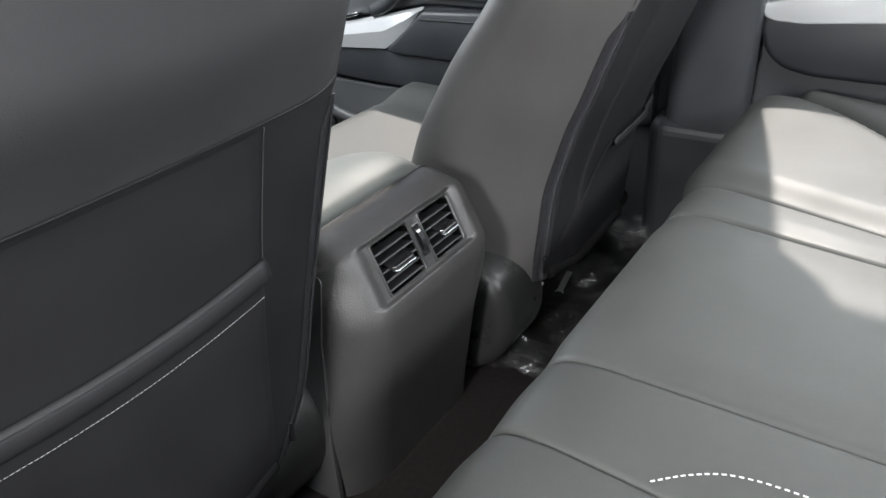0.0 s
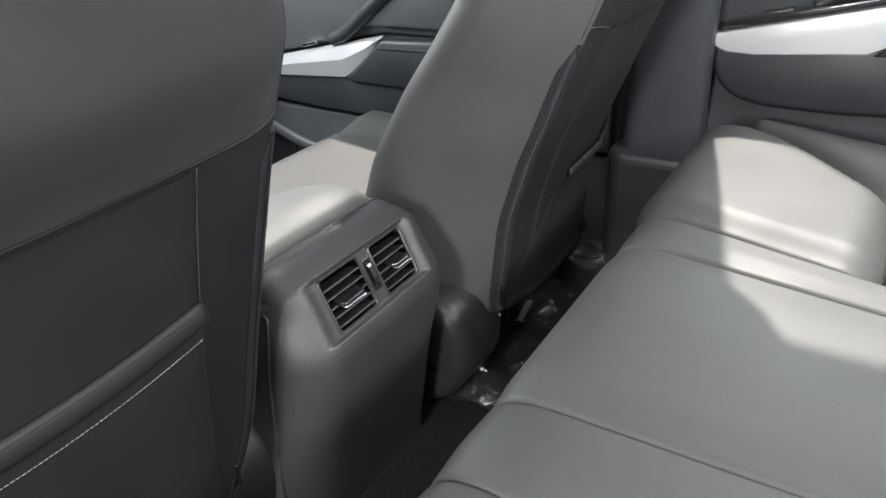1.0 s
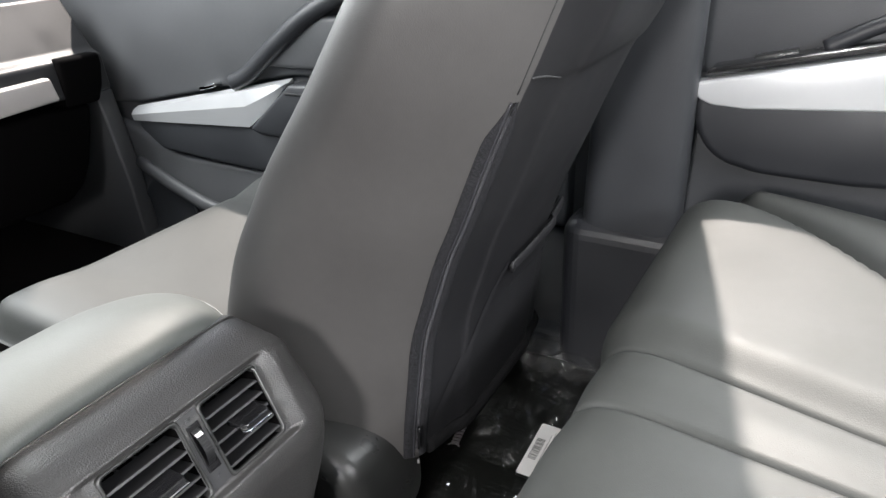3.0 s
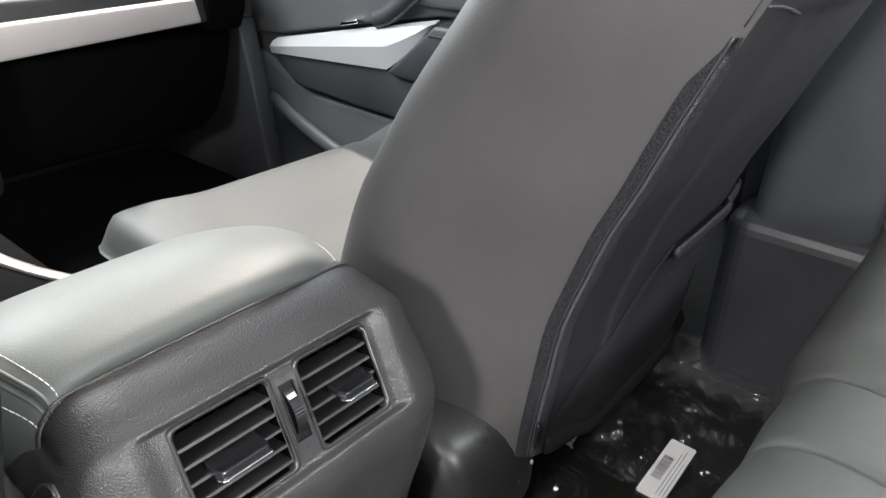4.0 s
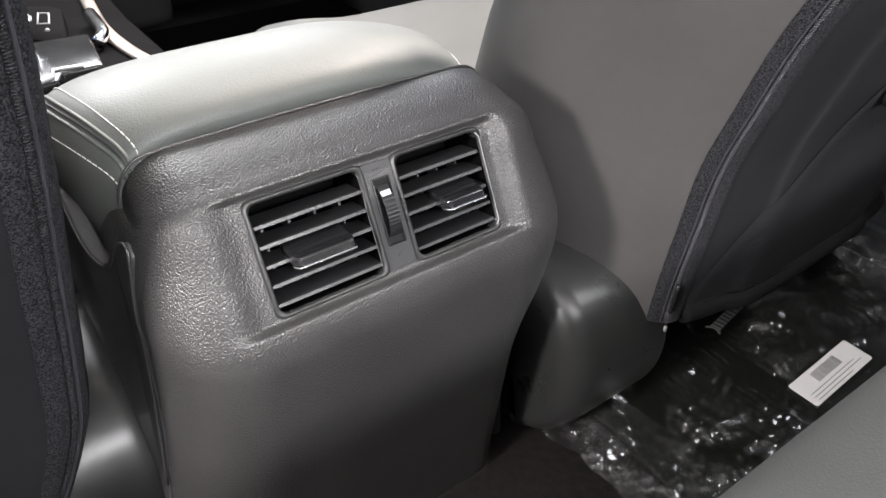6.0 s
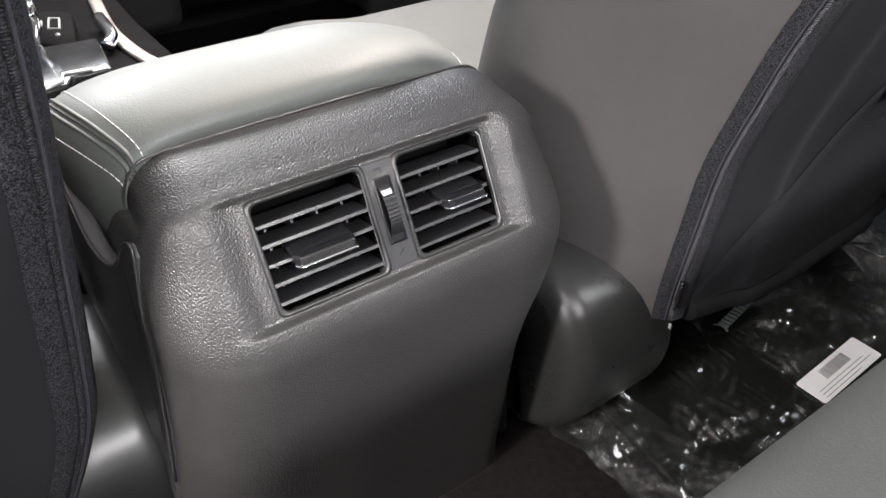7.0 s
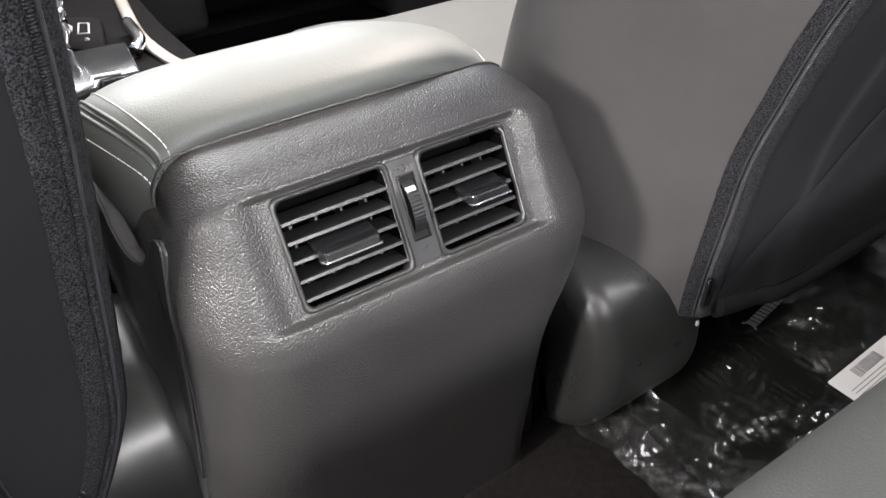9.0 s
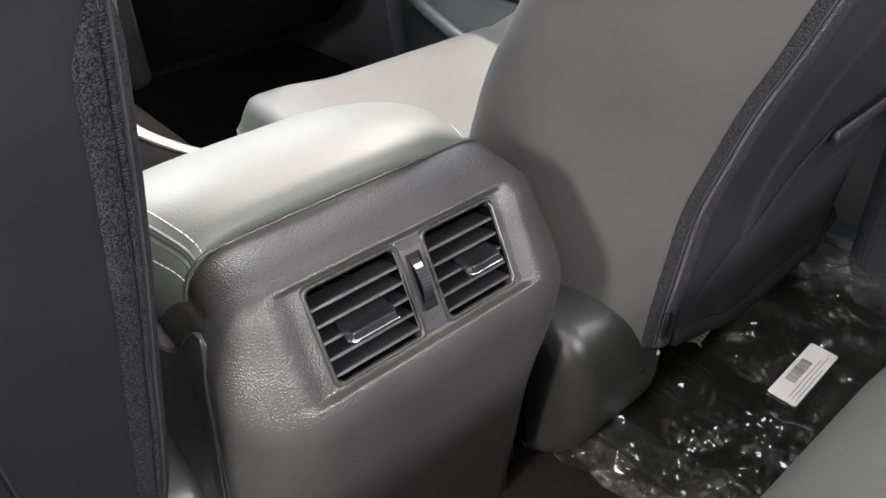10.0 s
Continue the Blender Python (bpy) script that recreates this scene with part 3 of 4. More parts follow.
    rings = [[face(x + (g if x < 0 else -g), v + (g if v < 0.03 else -g), o) for x, v in bz] for g, o in ((-0.0002, -0.0085), (0.0, -0.0064), (0.0006, -0.0061))]
    mesh_object("vent_bezel", *loft(rings), VENT, con, "smooth dark strip between the vents", smooth=False)
    # thumbwheel between the vents
    slot = mesh_object("wheel_slot", *loft([[face(0.004 + sx * (0.0062 - g), 0.030 + sv * (0.0215 - g), o) for sx, sv in ((-1, -1), (1, -1), (1, 1), (-1, 1))]
                                            for g, o in ((0, -0.0065), (0.0, -0.0048), (0.0010, -0.0046), (0.0012, -0.0058))]), GLOSS, con, smooth=False)
    rings = []
    for k in range(49):
        a = math.pi * (k / 48)
        rr = 0.019 + (0.0004 if k % 2 else 0.0)
        rings.append([face(0.004 + sx, 0.030 - rr * math.cos(a), -0.0125 + 0.0125 * math.sin(a) * rr / 0.019) for sx in (-0.0042, -0.003, 0.003, 0.0042)])
    vv, ff = loft(rings, closed=False)
    wheel = mesh_object("thumbwheel", vv, ff, DARK, con, "ribbed black thumbwheel", smooth=False)
    mesh_object("wheel_mark", *loft([[face(0.004 + sx * 0.0036, 0.0185 + sv, -0.0030 + 0.0006 * sv / 0.002) for sx, sv in ((-1, -0.0018), (1, -0.0018), (1, 0.0018), (-1, 0.0018))],
                                     [face(0.004 + sx * 0.0030, 0.0185 + sv, -0.0018 + 0.0006 * sv / 0.002) for sx, sv in ((-1, -0.0012), (1, -0.0012), (1, 0.0012), (-1, 0.0012))]]), PAPER, wheel, "white position mark", smooth=False)
    # small pale marks above and below the wheel
    for k in range(3):
        vv, ff = tube([face(0.0005, 0.0030 + 0.0014 * k, -0.0056), face(0.0060, 0.0030 + 0.0014 * k, -0.0056)], 0.0003, 5)
        mesh_object("air_mark", vv, ff, DOORSKIN, con)
    vv, ff = tube([face(0.002, 0.0595, -0.0056), face(0.006, 0.0565, -0.0056)], 0.0004, 5)
    mesh_object("air_mark", vv, ff, DOORSKIN, con)

    # armrest lid
    rings = []
    x0, x1 = -0.133, 0.130
    base = lambda x: 0.318 - 0.024 * step(-0.05, -0.13, x)
    for t in span(-1, 1, 61):
        x = (x0 + x1) / 2 + (x1 - x0) / 2 * math.sin(t * math.pi / 2)
        tt = abs(math.sin(t * math.pi / 2))
        p = 6.0 if t < 0 else 2.8
        k = (1 - min(1, tt) ** p) ** (1 / p) if tt < 1 else 0.0
        kz = 0.06 + 0.94 * k
        prof = spline([(0, 0.068, 0.375)] + PAD_TOP + [(0, 0.236, 0.340), (0, 0.234, 0.325)], 44)
        rings.append([Vector((flare(x * (1 - 0.07 * (1 - k) ** 2), q.y), 0.15 + (q.y - 0.15) * (0.92 + 0.08 * k), base(x) + (q.z - base(x)) * kz)) for q in prof] + [Vector((flare(x, 0.22) * 0.90, 0.22, base(x) - 0.003)), Vector((flare(x, 0.07) * 0.90, 0.07, base(x) - 0.003))])
    vv, ff = loft(rings)
    pad = mesh_object("armrest_pad", vv, ff, PAD, con, "padded leather armrest lid")

    def pad_line(x, lift):
        """A line over the pad at x, from its rear edge to its front."""
        tt = abs((x - (x0 + x1) / 2) / ((x1 - x0) / 2))
        p = 6.0 if x < (x0 + x1) / 2 else 2.8
        k = (1 - tt ** p) ** (1 / p)
        prof = spline(PAD_TOP, 44)
        return [Vector((flare(x * (1 - 0.07 * (1 - k) ** 2), q.y), 0.15 + (q.y - 0.15) * (0.92 + 0.08 * k), base(x) + (q.z - base(x)) * (0.06 + 0.94 * k) + lift)) for q in prof]
    for xs in (-0.1205, -0.1245):
        vv, ff = tube(pad_line(xs, 0.0004), 0.0013, 8)
        mesh_object("piping", vv, ff, PAD, pad)
    vv, ff = tube(pad_line(-0.1225, 0.0004), 0.0008, 6)
    mesh_object("seam", vv, ff, SEAM, pad)
    for xs in (-0.1150, -0.1295):
        vv, ff = dashes(pad_line(xs, 0.0004), 0.0034, 0.0012, 0.00042)
        tagged(mesh_object("stitching", vv, ff, THREAD, pad, "pale stitching"), kind="stuff")
    for xs in (0.1195, 0.1245):
        vv, ff = dashes(pad_line(xs, 0.0004), 0.0034, 0.0012, 0.00042)
        tagged(mesh_object("stitching", vv, ff, THREAD, pad, "pale stitching"), kind="stuff")

    # thin raised lip where the rear panel meets the lid
    lip = spline([(-0.134, 0.068, 0.350), (-0.132, 0.062, 0.368), (-0.125, 0.060, 0.3795), (-0.112, 0.0595, 0.3848), (-0.06, 0.0590, 0.3866), (0.02, 0.0590, 0.3868), (0.09, 0.0590, 0.3866), (0.112, 0.0600, 0.3842), (0.124, 0.0630, 0.3775)], 70)
    vv, ff = tube(lip, 0.0010, 8)
    mesh_object("panel_lip", vv, ff, GRAIN, shell)
    # side panels with the notch under the lid
    side = [(0.30, 0.338), (0.20, 0.342), (0.15, 0.342), (0.125, 0.337), (0.106, 0.326), (0.092, 0.3155), (0.080, 0.3115), (0.069, 0.3155), (0.060, 0.326), (0.053, 0.336), (0.046, 0.343), (0.038, 0.346), (0.0315, 0.340), (0.033, 0.300), (0.040, 0.252), (0.036, 0.15), (0.030, 0.004), (0.30, 0.004)]
    for s in (-1, 1):
        if s > 0:
            side = [(0.30, 0.290), (0.17, 0.298), (0.10, 0.310), (0.066, 0.318)] + [q for q in side if q[0] < 0.055 and q[1] < 0.345] + [(0.30, 0.004)]
        bm = plate(side, "x", -0.1415, -0.131, 0.0022)
        bmesh.ops.subdivide_edges(bm, edges=[e for e in bm.edges if e.calc_length() > 0.03], cuts=6, use_grid_fill=True)
        for q in bm.verts:
            w = max(min(0.016, 0.27 * max(0.0, q.co.y - 0.04)), (LEFT_W if s < 0 else RIGHT_W)(q.co.z) + 0.0015 - 0.1415)
            q.co.x = -s * (q.co.x - w) if s > 0 else q.co.x - w
        panel = part("side_panel", bm, PLASTIC, con)
        rim = [Vector((s * (0.1418 + max(min(0.016, 0.27 * max(0.0, y - 0.04)), (LEFT_W if s < 0 else RIGHT_W)(z) + 0.0015 - 0.1415)), y, z)) for y, z in side[2:-2]]
        vv, ff = tube(spline(rim, 90), 0.0010, 8)
        mesh_object("panel_edge", vv, ff, GRAIN, panel)
    part("lid_base", rounded_box((-0.138, 0.062, 0.27), (0.128, 0.235, 0.345), 0.012), DARK, con)
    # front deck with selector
    # body, deck and button are coloured near black for the shade they lie in
    part("front_body", plate([(0.235, 0.003), (0.90, 0.003), (0.90, 0.33), (0.60, 0.300), (0.30, 0.300), (0.24, 0.315)], "x", -0.135, 0.012, 0.006), SHADED_BLACK, con)
    part("deck", plate([(0.235, 0.303), (0.30, 0.303), (0.60, 0.303), (0.88, 0.334), (0.88, 0.340), (0.60, 0.309), (0.235, 0.309)], "x", -0.118, -0.002, 0.002), SHADED_BLACK, con, "black deck")
    vv, ff = tube(spline([(-0.008, 0.74, 0.325), (-0.022, 0.626, 0.315), (-0.031, 0.527, 0.313), (-0.026, 0.441, 0.311), (-0.012, 0.38, 0.310), (0.006, 0.33, 0.310)], 40), 0.0075, 10, 0.6)
    mesh_object("deck_trim", vv, ff, BRONZE, con, "curved satin bronze trim")
    vv, ff = tube(spline([(-0.035, 0.56, 0.322), (-0.038, 0.50, 0.320), (-0.050, 0.47, 0.318)], 16), 0.007, 8)
    mesh_object("deck_trim", vv, ff, CHROME, con, "curved silver trim")
    button = part("drive_button", plate([(-0.117, 0.494), (-0.081, 0.456), (-0.060, 0.570), (-0.066, 0.588), (-0.092, 0.610)], "z", 0.309, 0.329, 0.003), SHADED_BLACK, con, "black push button with a pale symbol")
    vv, ff = tube([(-0.093, 0.530, 0.3295), (-0.083, 0.523, 0.3295), (-0.076, 0.560, 0.3295), (-0.085, 0.568, 0.3295), (-0.093, 0.530, 0.3295)], 0.0012, 5)
    mesh_object("button_symbol", vv, ff, SYMBOL, button)
    vv, ff = tube([(-0.097, 0.545, 0.3295), (-0.094, 0.562, 0.3295)], 0.0012, 5)
    mesh_object("button_symbol", vv, ff, SYMBOL, button)
    bm = bmesh.new()
    bmesh.ops.create_uvsphere(bm, u_segments=12, v_segments=8, radius=0.0026, matrix=Matrix.Translation((-0.089, 0.503, 0.3290)))
    part("button_symbol", bm, SYMBOL, button)
    # selector lever with chrome edges
    lever = part("selector_lever", plate([(-0.016, 0.309), (0.012, 0.309), (0.010, 0.36), (0.020, 0.385), (0.012, 0.402), (-0.020, 0.400), (-0.026, 0.380), (-0.014, 0.36)], "y", 0.520, 0.548, 0.005), GLOSS, con, "gloss black selector lever with chrome edges")
    lever.location = (-0.125, 0.0, 0.0)
    for pts in ([(-0.105, 0.515, 0.312), (-0.109, 0.515, 0.35), (-0.099, 0.515, 0.382), (-0.108, 0.517, 0.403)], [(-0.109, 0.470, 0.374), (-0.109, 0.470, 0.355), (-0.114, 0.470, 0.334), (-0.109, 0.470, 0.322), (-0.094, 0.470, 0.312)]):
        vv, ff = tube(spline(pts, 18), 0.0042, 8)
        mesh_object("chrome_edge", vv, ff, CHROME, con, "bright chrome edge")
    vv, ff = tube([(-0.133, 0.341, 0.335), (-0.115, 0.350, 0.335), (-0.111, 0.368, 0.335), (-0.086, 0.364, 0.335)], 0.0018, 6)
    mesh_object("gate_edge", vv, ff, SILVER, con, "bright stepped gate edge")
    part("selector_base", plate([(-0.140, 0.338), (-0.112, 0.345), (-0.106, 0.362), (-0.070, 0.360), (-0.060, 0.455), (-0.140, 0.465)], "z", 0.306, 0.3338, 0.003), GLOSS, con)
    return con


console()


# ---- front seats ----
def front_seat(sign, back_y, thick, corner_x, bulge_x, zip_shift, thread, roll_r, cushion_label, label):
    """A front seat. sign +1: far seat, -1: near seat. back_y, thick, corner_x, bulge_x are functions of height; x is measured from the car's middle."""
    seat = thing("front_seat", label, "seat", "front seats", at=(sign * 0.42, 0.1, 0.0))
    inv = Matrix.Translation(seat.location).inverted()

    def own(verts):
        return [inv @ Vector(v) for v in verts]
    cx = 0.42
    top = 0.86

    def ring(z):
        yb, t, xi, xb = back_y(z), thick(z), corner_x(z), bulge_x(z)
        yf = yb + t
        roll = 0.036 * step(0.585, 0.690, z) if sign < 0 else 0.008 * step(0.575, 0.635, z)
        hang = (0.016 if sign < 0 else 0.004) * step(0.590, 0.602, z)
        o = roll + hang
        lift = 1 - step(0.80, top, z) * 0.55
        slim = 1 - 0.30 * step(0.66, top, z)
        half = [(cx, yb - 0.020 - o), (cx - 0.09, yb - 0.018 - o), (xi + 0.07, yb - 0.012 - o * 0.75), (xi + 0.022, yb - 0.004 - o * 0.25), (xi + 0.002, yb + 0.006 - o * 0.06), (xi - (xi - xb) * 0.42, yb + t * 0.22),
                (xb + 0.004, yb + t * 0.58), (xb, yb + t * 0.80), (xb + 0.012, yb + t * 0.96), (xb + 0.045, yf), (xb + 0.09, yf - 0.025), (cx - 0.06, yf - 0.05), (cx, yf - 0.055)]
        full = half + [(2 * cx - x, y) for x, y in half[-2:0:-1]]
        ym = (yb + yf) / 2
        return [Vector((sign * (cx + (x - cx) * slim), ym + (y - ym) * lift, z)) for x, y in full]

    kept = {}

    def dense(z):
        z = round(z, 4)
        if z not in kept:
            line = spline(ring(z), 360, closed=True)
            kept[z] = line, np.array([p.x for p in line]), np.array([p.y for p in line]), back_y(z)
        return kept[z]

    levels = span(0.154, 0.56, 40) + span(0.565, 0.606, 18) + span(0.61, top, 24)
    rings = [spline(ring(z), 120, closed=True) for z in levels]
    v, f = loft(rings)
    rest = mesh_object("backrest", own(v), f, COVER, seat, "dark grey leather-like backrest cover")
    # rear faces take the shaded colour, the near seat's upper back the lit one
    rest.data.materials.append(PANEL_SHADED)
    rest.data.materials.append(ROLL_LIT if sign < 0 else PANEL_SHADED)
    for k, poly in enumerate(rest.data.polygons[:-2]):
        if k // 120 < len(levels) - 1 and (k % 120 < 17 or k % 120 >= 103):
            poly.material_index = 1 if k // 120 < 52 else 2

    def surface(x, z, out):
        """A point on the rear of the backrest."""
        r, xs, ys, by = dense(z)
        i = int(np.argmin(np.abs(np.abs(xs) - x) + 10.0 * (ys > by + 0.03)))
        return Vector((sign * x, r[i].y - out, z))

    # rear centre panel, stitched between two upright seams
    xa = corner_x(0.4) + 0.097
    xb_ = 0.835 - xa if sign < 0 else 0.585
    if sign < 0:
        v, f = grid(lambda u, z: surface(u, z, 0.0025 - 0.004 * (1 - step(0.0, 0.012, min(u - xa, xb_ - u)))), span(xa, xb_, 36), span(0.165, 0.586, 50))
        back = mesh_object("back_panel", own(v), f, PANEL_SHADED, seat, "smooth rear panel, darkened in colour for shade")
        for x in (xa, xb_):
            v, f = tube([surface(x, z, 0.0008) for z in span(0.165, 0.587, 40)], 0.0009, 6)
            mesh_object("seam", own(v), f, SEAM, back)
    # pocket with a rolled, stitched top: straight sides on the upright seat, a slanted inner side on the reclined one
    if sign < 0:
        sag = lambda u: 0.453 - 0.010 * (1 - ((u - cx) / (cx - xa)) ** 2)
        inner_side = lambda z: xa + 0.002
    else:
        sag = lambda u: 0.358 + 0.045 * (u - 0.385)
        inner_side = lambda z: 0.300 + 0.70 * (z - 0.238)

    def pocket_point(k, t, out):
        z = 0.168 + (0.44 if sign < 0 else 0.358) * t - 0.168 * t
        u = inner_side(z) + (xb_ - 0.002 - inner_side(z)) * k
        z = 0.168 + (sag(u) - 0.168) * t
        return surface(u, z, out + (0.0075 if sign < 0 else 0.002) * step(0, 0.25, t) * step(0, 0.03, min(k, 1 - k) + 0.004))
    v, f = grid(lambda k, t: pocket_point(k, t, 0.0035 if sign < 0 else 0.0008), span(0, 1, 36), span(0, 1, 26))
    pocket = mesh_object("seat_pocket", own(v), f, PANEL_SHADED, seat, "flat rear pocket with a rolled top")
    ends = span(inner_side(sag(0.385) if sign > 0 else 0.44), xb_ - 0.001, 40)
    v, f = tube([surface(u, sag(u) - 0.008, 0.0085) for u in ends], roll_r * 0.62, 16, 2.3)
    mesh_object("pocket_roll", own(v), f, PANEL_SHADED, pocket)
    v, f = dashes([surface(u, sag(u) - 0.034, 0.0118) for u in ends[1:-1]], 0.0030, 0.0014, 0.00036)
    tagged(mesh_object("stitching", own(v), f, thread, pocket, "stitched line"), kind="stuff")

    # zip along the inner rear edge
    def edge_strip(z, offs, out):
        r, xs, ys, by = dense(z)
        pts = []
        for s in offs:
            s += zip_shift
            sd = -1 if s > 0 else 1
            k, left = 60, abs(s)
            while True:
                a, c = r[k % 360], r[(k + sd) % 360]
                ln = (c - a).length
                if ln >= left:
                    break
                left -= ln
                k += sd
            p = a.lerp(c, left / ln)
            tang = (c - a).normalized()
            nrm = Vector((tang.y, -tang.x, 0))
            if nrm.dot(p - Vector((sign * cx, by + 0.09, z))) < 0:
                nrm = -nrm
            pts.append(p + nrm * out)
        return pts
    zs = span(0.156, 0.583, 110)
    tape = [0.0155, 0.0150, 0.009, 0.0036, 0.0020]
    for sd in (1, -1):
        rows = []
        for z in zs:
            fray = random.uniform(-0.0002, 0.0002)
            narrow = 1 - 0.75 * step(0.545, 0.583, z)
            offs = [sd * (s * narrow + (fray if s > 0.015 else 0)) for s in tape]
            pts = []
            for s, o in zip(offs, (0.0003, 0.0013, 0.0017, 0.0018, 0.0008)):
                pts += edge_strip(z, [s], o)
            rows.append(pts)
        v, f = loft(rows, closed=False)
        mesh_object("zip_tape", own(v), f, FABRIC, seat, "dark woven zip tape")
    verts, faces = [], []
    for z in span(0.168, 0.570, 252):
        a, m, c = edge_strip(z, [-0.0018], 0.0014)[0], edge_strip(z, [0.0], 0.0022)[0], edge_strip(z, [0.0018], 0.0014)[0]
        t, g = tube([a, a.lerp(m, 0.5) + (m - (a + c) / 2) * 0.35, m, c.lerp(m, 0.5) + (m - (a + c) / 2) * 0.35, c], 0.00055, 5)
        o = len(verts)
        verts += t
        faces += [tuple(k + o for k in h) for h in g]
    tagged(mesh_object("zip_coil", own(verts), faces, TEETH if sign > 0 else FABRIC, seat, "black ribbed zip coil"), kind="stuff")
    v, f = tube([edge_strip(z, [-0.0036], 0.0014)[0] for z in zs], 0.0010, 8)
    mesh_object("zip_cord", own(v), f, TEETH, seat)
    pull = part("zip_pull", plate([(-0.003, 0.0), (0.003, 0.0), (0.004, 0.026), (0.002, 0.030), (-0.002, 0.030), (-0.004, 0.026)], "y", -0.0012, 0.0012, 0.0008), GLOSS, seat, "gloss black zip pull")
    pz = edge_strip(0.172, [0.0], 0.006)[0]
    pull.matrix_local = Matrix.Translation(inv @ pz) @ pose(0, 0, 0, 4, 0, sign * 45)
    # horizontal seam where the upper back bulges out
    v, f = tube([surface(u, 0.5925 + 0.010 * step(corner_x(0.58) + 0.075, corner_x(0.58) + 0.014, u), 0.000) for u in span(corner_x(0.58) + 0.012, 0.60 if sign < 0 else corner_x(0.58) + 0.06, 50)], 0.0013, 6)
    mesh_object("seam", own(v), f, SEAM, seat)
    v, f = tube([edge_strip(z, [0.0], -0.0003)[0] for z in span(0.59, 0.78, 24)], 0.0009, 6)
    mesh_object("seam", own(v), f, SEAM, seat)
    # lower hem of the cover: a soft dark roll and the cloth that is drawn in under it
    reach = 0.095 if sign < 0 else 0.012

    def flap(u, t):
        p = surface(max(u, corner_x(0.2) + 0.004), 0.168, 0.003 + 0.002 * math.sin(u * 60) * t)
        return Vector((p.x, p.y + (0.010 + 0.25 * reach) * t * t, 0.170 - reach * t))
    v, f = grid(flap, span(0.268, 0.60, 40), span(0, 1, 12))
    mesh_object("lower_flap", own(v), f, HEM if sign > 0 else PANEL_SHADED, seat, "dark cloth flap under the backrest")
    v, f = tube(spline([surface(u, 0.162, -0.002) + Vector((0, 0, -0.001 - 0.003 * math.sin(u * 23))) for u in span(0.264, 0.60, 24)], 60), 0.0105, 12)
    mesh_object("hem_roll", own(v), f, HEM, seat, "soft dark roll along the lower hem")

    # cushion
    fy0, fy1 = back_y(0.3) + 0.13, 0.525
    rows = []
    for t in span(0, 1, 34):
        y = fy0 + (fy1 - fy0) * t
        nose = step(0.86, 1.0, t)
        zc = 0.262 + 0.030 * t - 0.012 * nose
        r = []
        for a in span(-1, 1, 40):
            s = math.sin(a * math.pi / 2)
            w = (0.255 if s > 0 else 0.245 + 0.08 * step(0.15, 0.6, t)) - 0.07 * nose ** 2
            wing = (0.026 * (1 - 0.45 * t) if s > 0 else 0.012) * step(0.50, 0.80, abs(s)) - (0.004 * math.exp(-((abs(s) - 0.52) / 0.03) ** 2) if s > 0 else 0.0) - 0.045 * step(0.88, 1.0, abs(s)) ** 2
            z = zc + wing * (1 - 0.8 * nose) - 0.05 * nose ** 2.5
            r.append(Vector((sign * (cx + s * w), y, z)))
        r += [Vector((sign * (cx + 0.24), y, 0.14)), Vector((sign * (cx - 0.24), y, 0.14))]
        rows.append(r)
    v, f = loft(rows)
    cushion = mesh_object("cushion", own(v), f, LEATHER, seat, cushion_label)
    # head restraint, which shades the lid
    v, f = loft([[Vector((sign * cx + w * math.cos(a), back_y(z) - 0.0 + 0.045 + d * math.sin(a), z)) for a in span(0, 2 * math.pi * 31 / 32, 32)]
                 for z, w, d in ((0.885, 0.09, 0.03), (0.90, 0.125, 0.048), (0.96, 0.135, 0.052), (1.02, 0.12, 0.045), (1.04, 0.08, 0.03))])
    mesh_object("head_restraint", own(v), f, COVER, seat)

    # plastic cover over the recliner at the inner side
    side = [(q.x, q.y) for q in spline([(0.090, 0.216, 0), (0.050, 0.2145, 0), (0.005, 0.207, 0), (-0.028, 0.186, 0), (-0.046, 0.150, 0), (-0.050, 0.110, 0), (-0.040, 0.070, 0), (-0.014, 0.030, 0), (0.022, 0.004, 0), (0.032, 0.004, 0)], 28)]
    slip = back_y(0.17) + 0.058
    outline = [(0.100, 0.004), (0.110, 0.070), (0.114, 0.150), (0.114, 0.214)] + side
    m = len(outline)
    inward = []
    for k in range(m):
        (ay, az), (cy, cz) = outline[k - 1], outline[(k + 1) % m]
        w = Vector((cz - az, ay - cy)).normalized()
        inward.append(w if w.dot(Vector((0.02 - outline[k][0], 0.12 - outline[k][1]))) > 0 else -w)
    soft, inner = 0.027, 0.150
    rings = []
    for a in span(0, math.pi / 2, 12):
        rings.append([Vector((sign * (inner + soft * 0.9 * (1 - math.cos(a))), q + slip + w.x * soft * (1 - math.sin(a)), max(0.004, h + w.y * soft * (1 - math.sin(a))))) for (q, h), w in zip(outline, inward)])
    for x in (0.185, 0.20, 0.22, 0.24, 0.256, 0.262, 0.264):
        rings.append([Vector((sign * x, q + slip, h)) for q, h in outline])
    mid = Vector((sign * inner, slip + 0.030, 0.115))
    rings = [[mid.lerp(q, k) for q in rings[0]] for k in (0.5, 0.85, 0.97)] + rings
    v, f = loft(rings)
    cover = mesh_object("recliner_cover", own(v), f, SMOOTH, seat, "rounded black plastic recliner cover")
    under = part("side_cover", plate([(0.045, 0.004), (0.34, 0.004), (0.36, 0.20), (0.06, 0.20)], "x", sign * 0.182, sign * 0.262, 0.008), SMOOTH, None)
    under.parent, under.matrix_local = seat, inv @ Matrix.Translation((0, slip, 0))
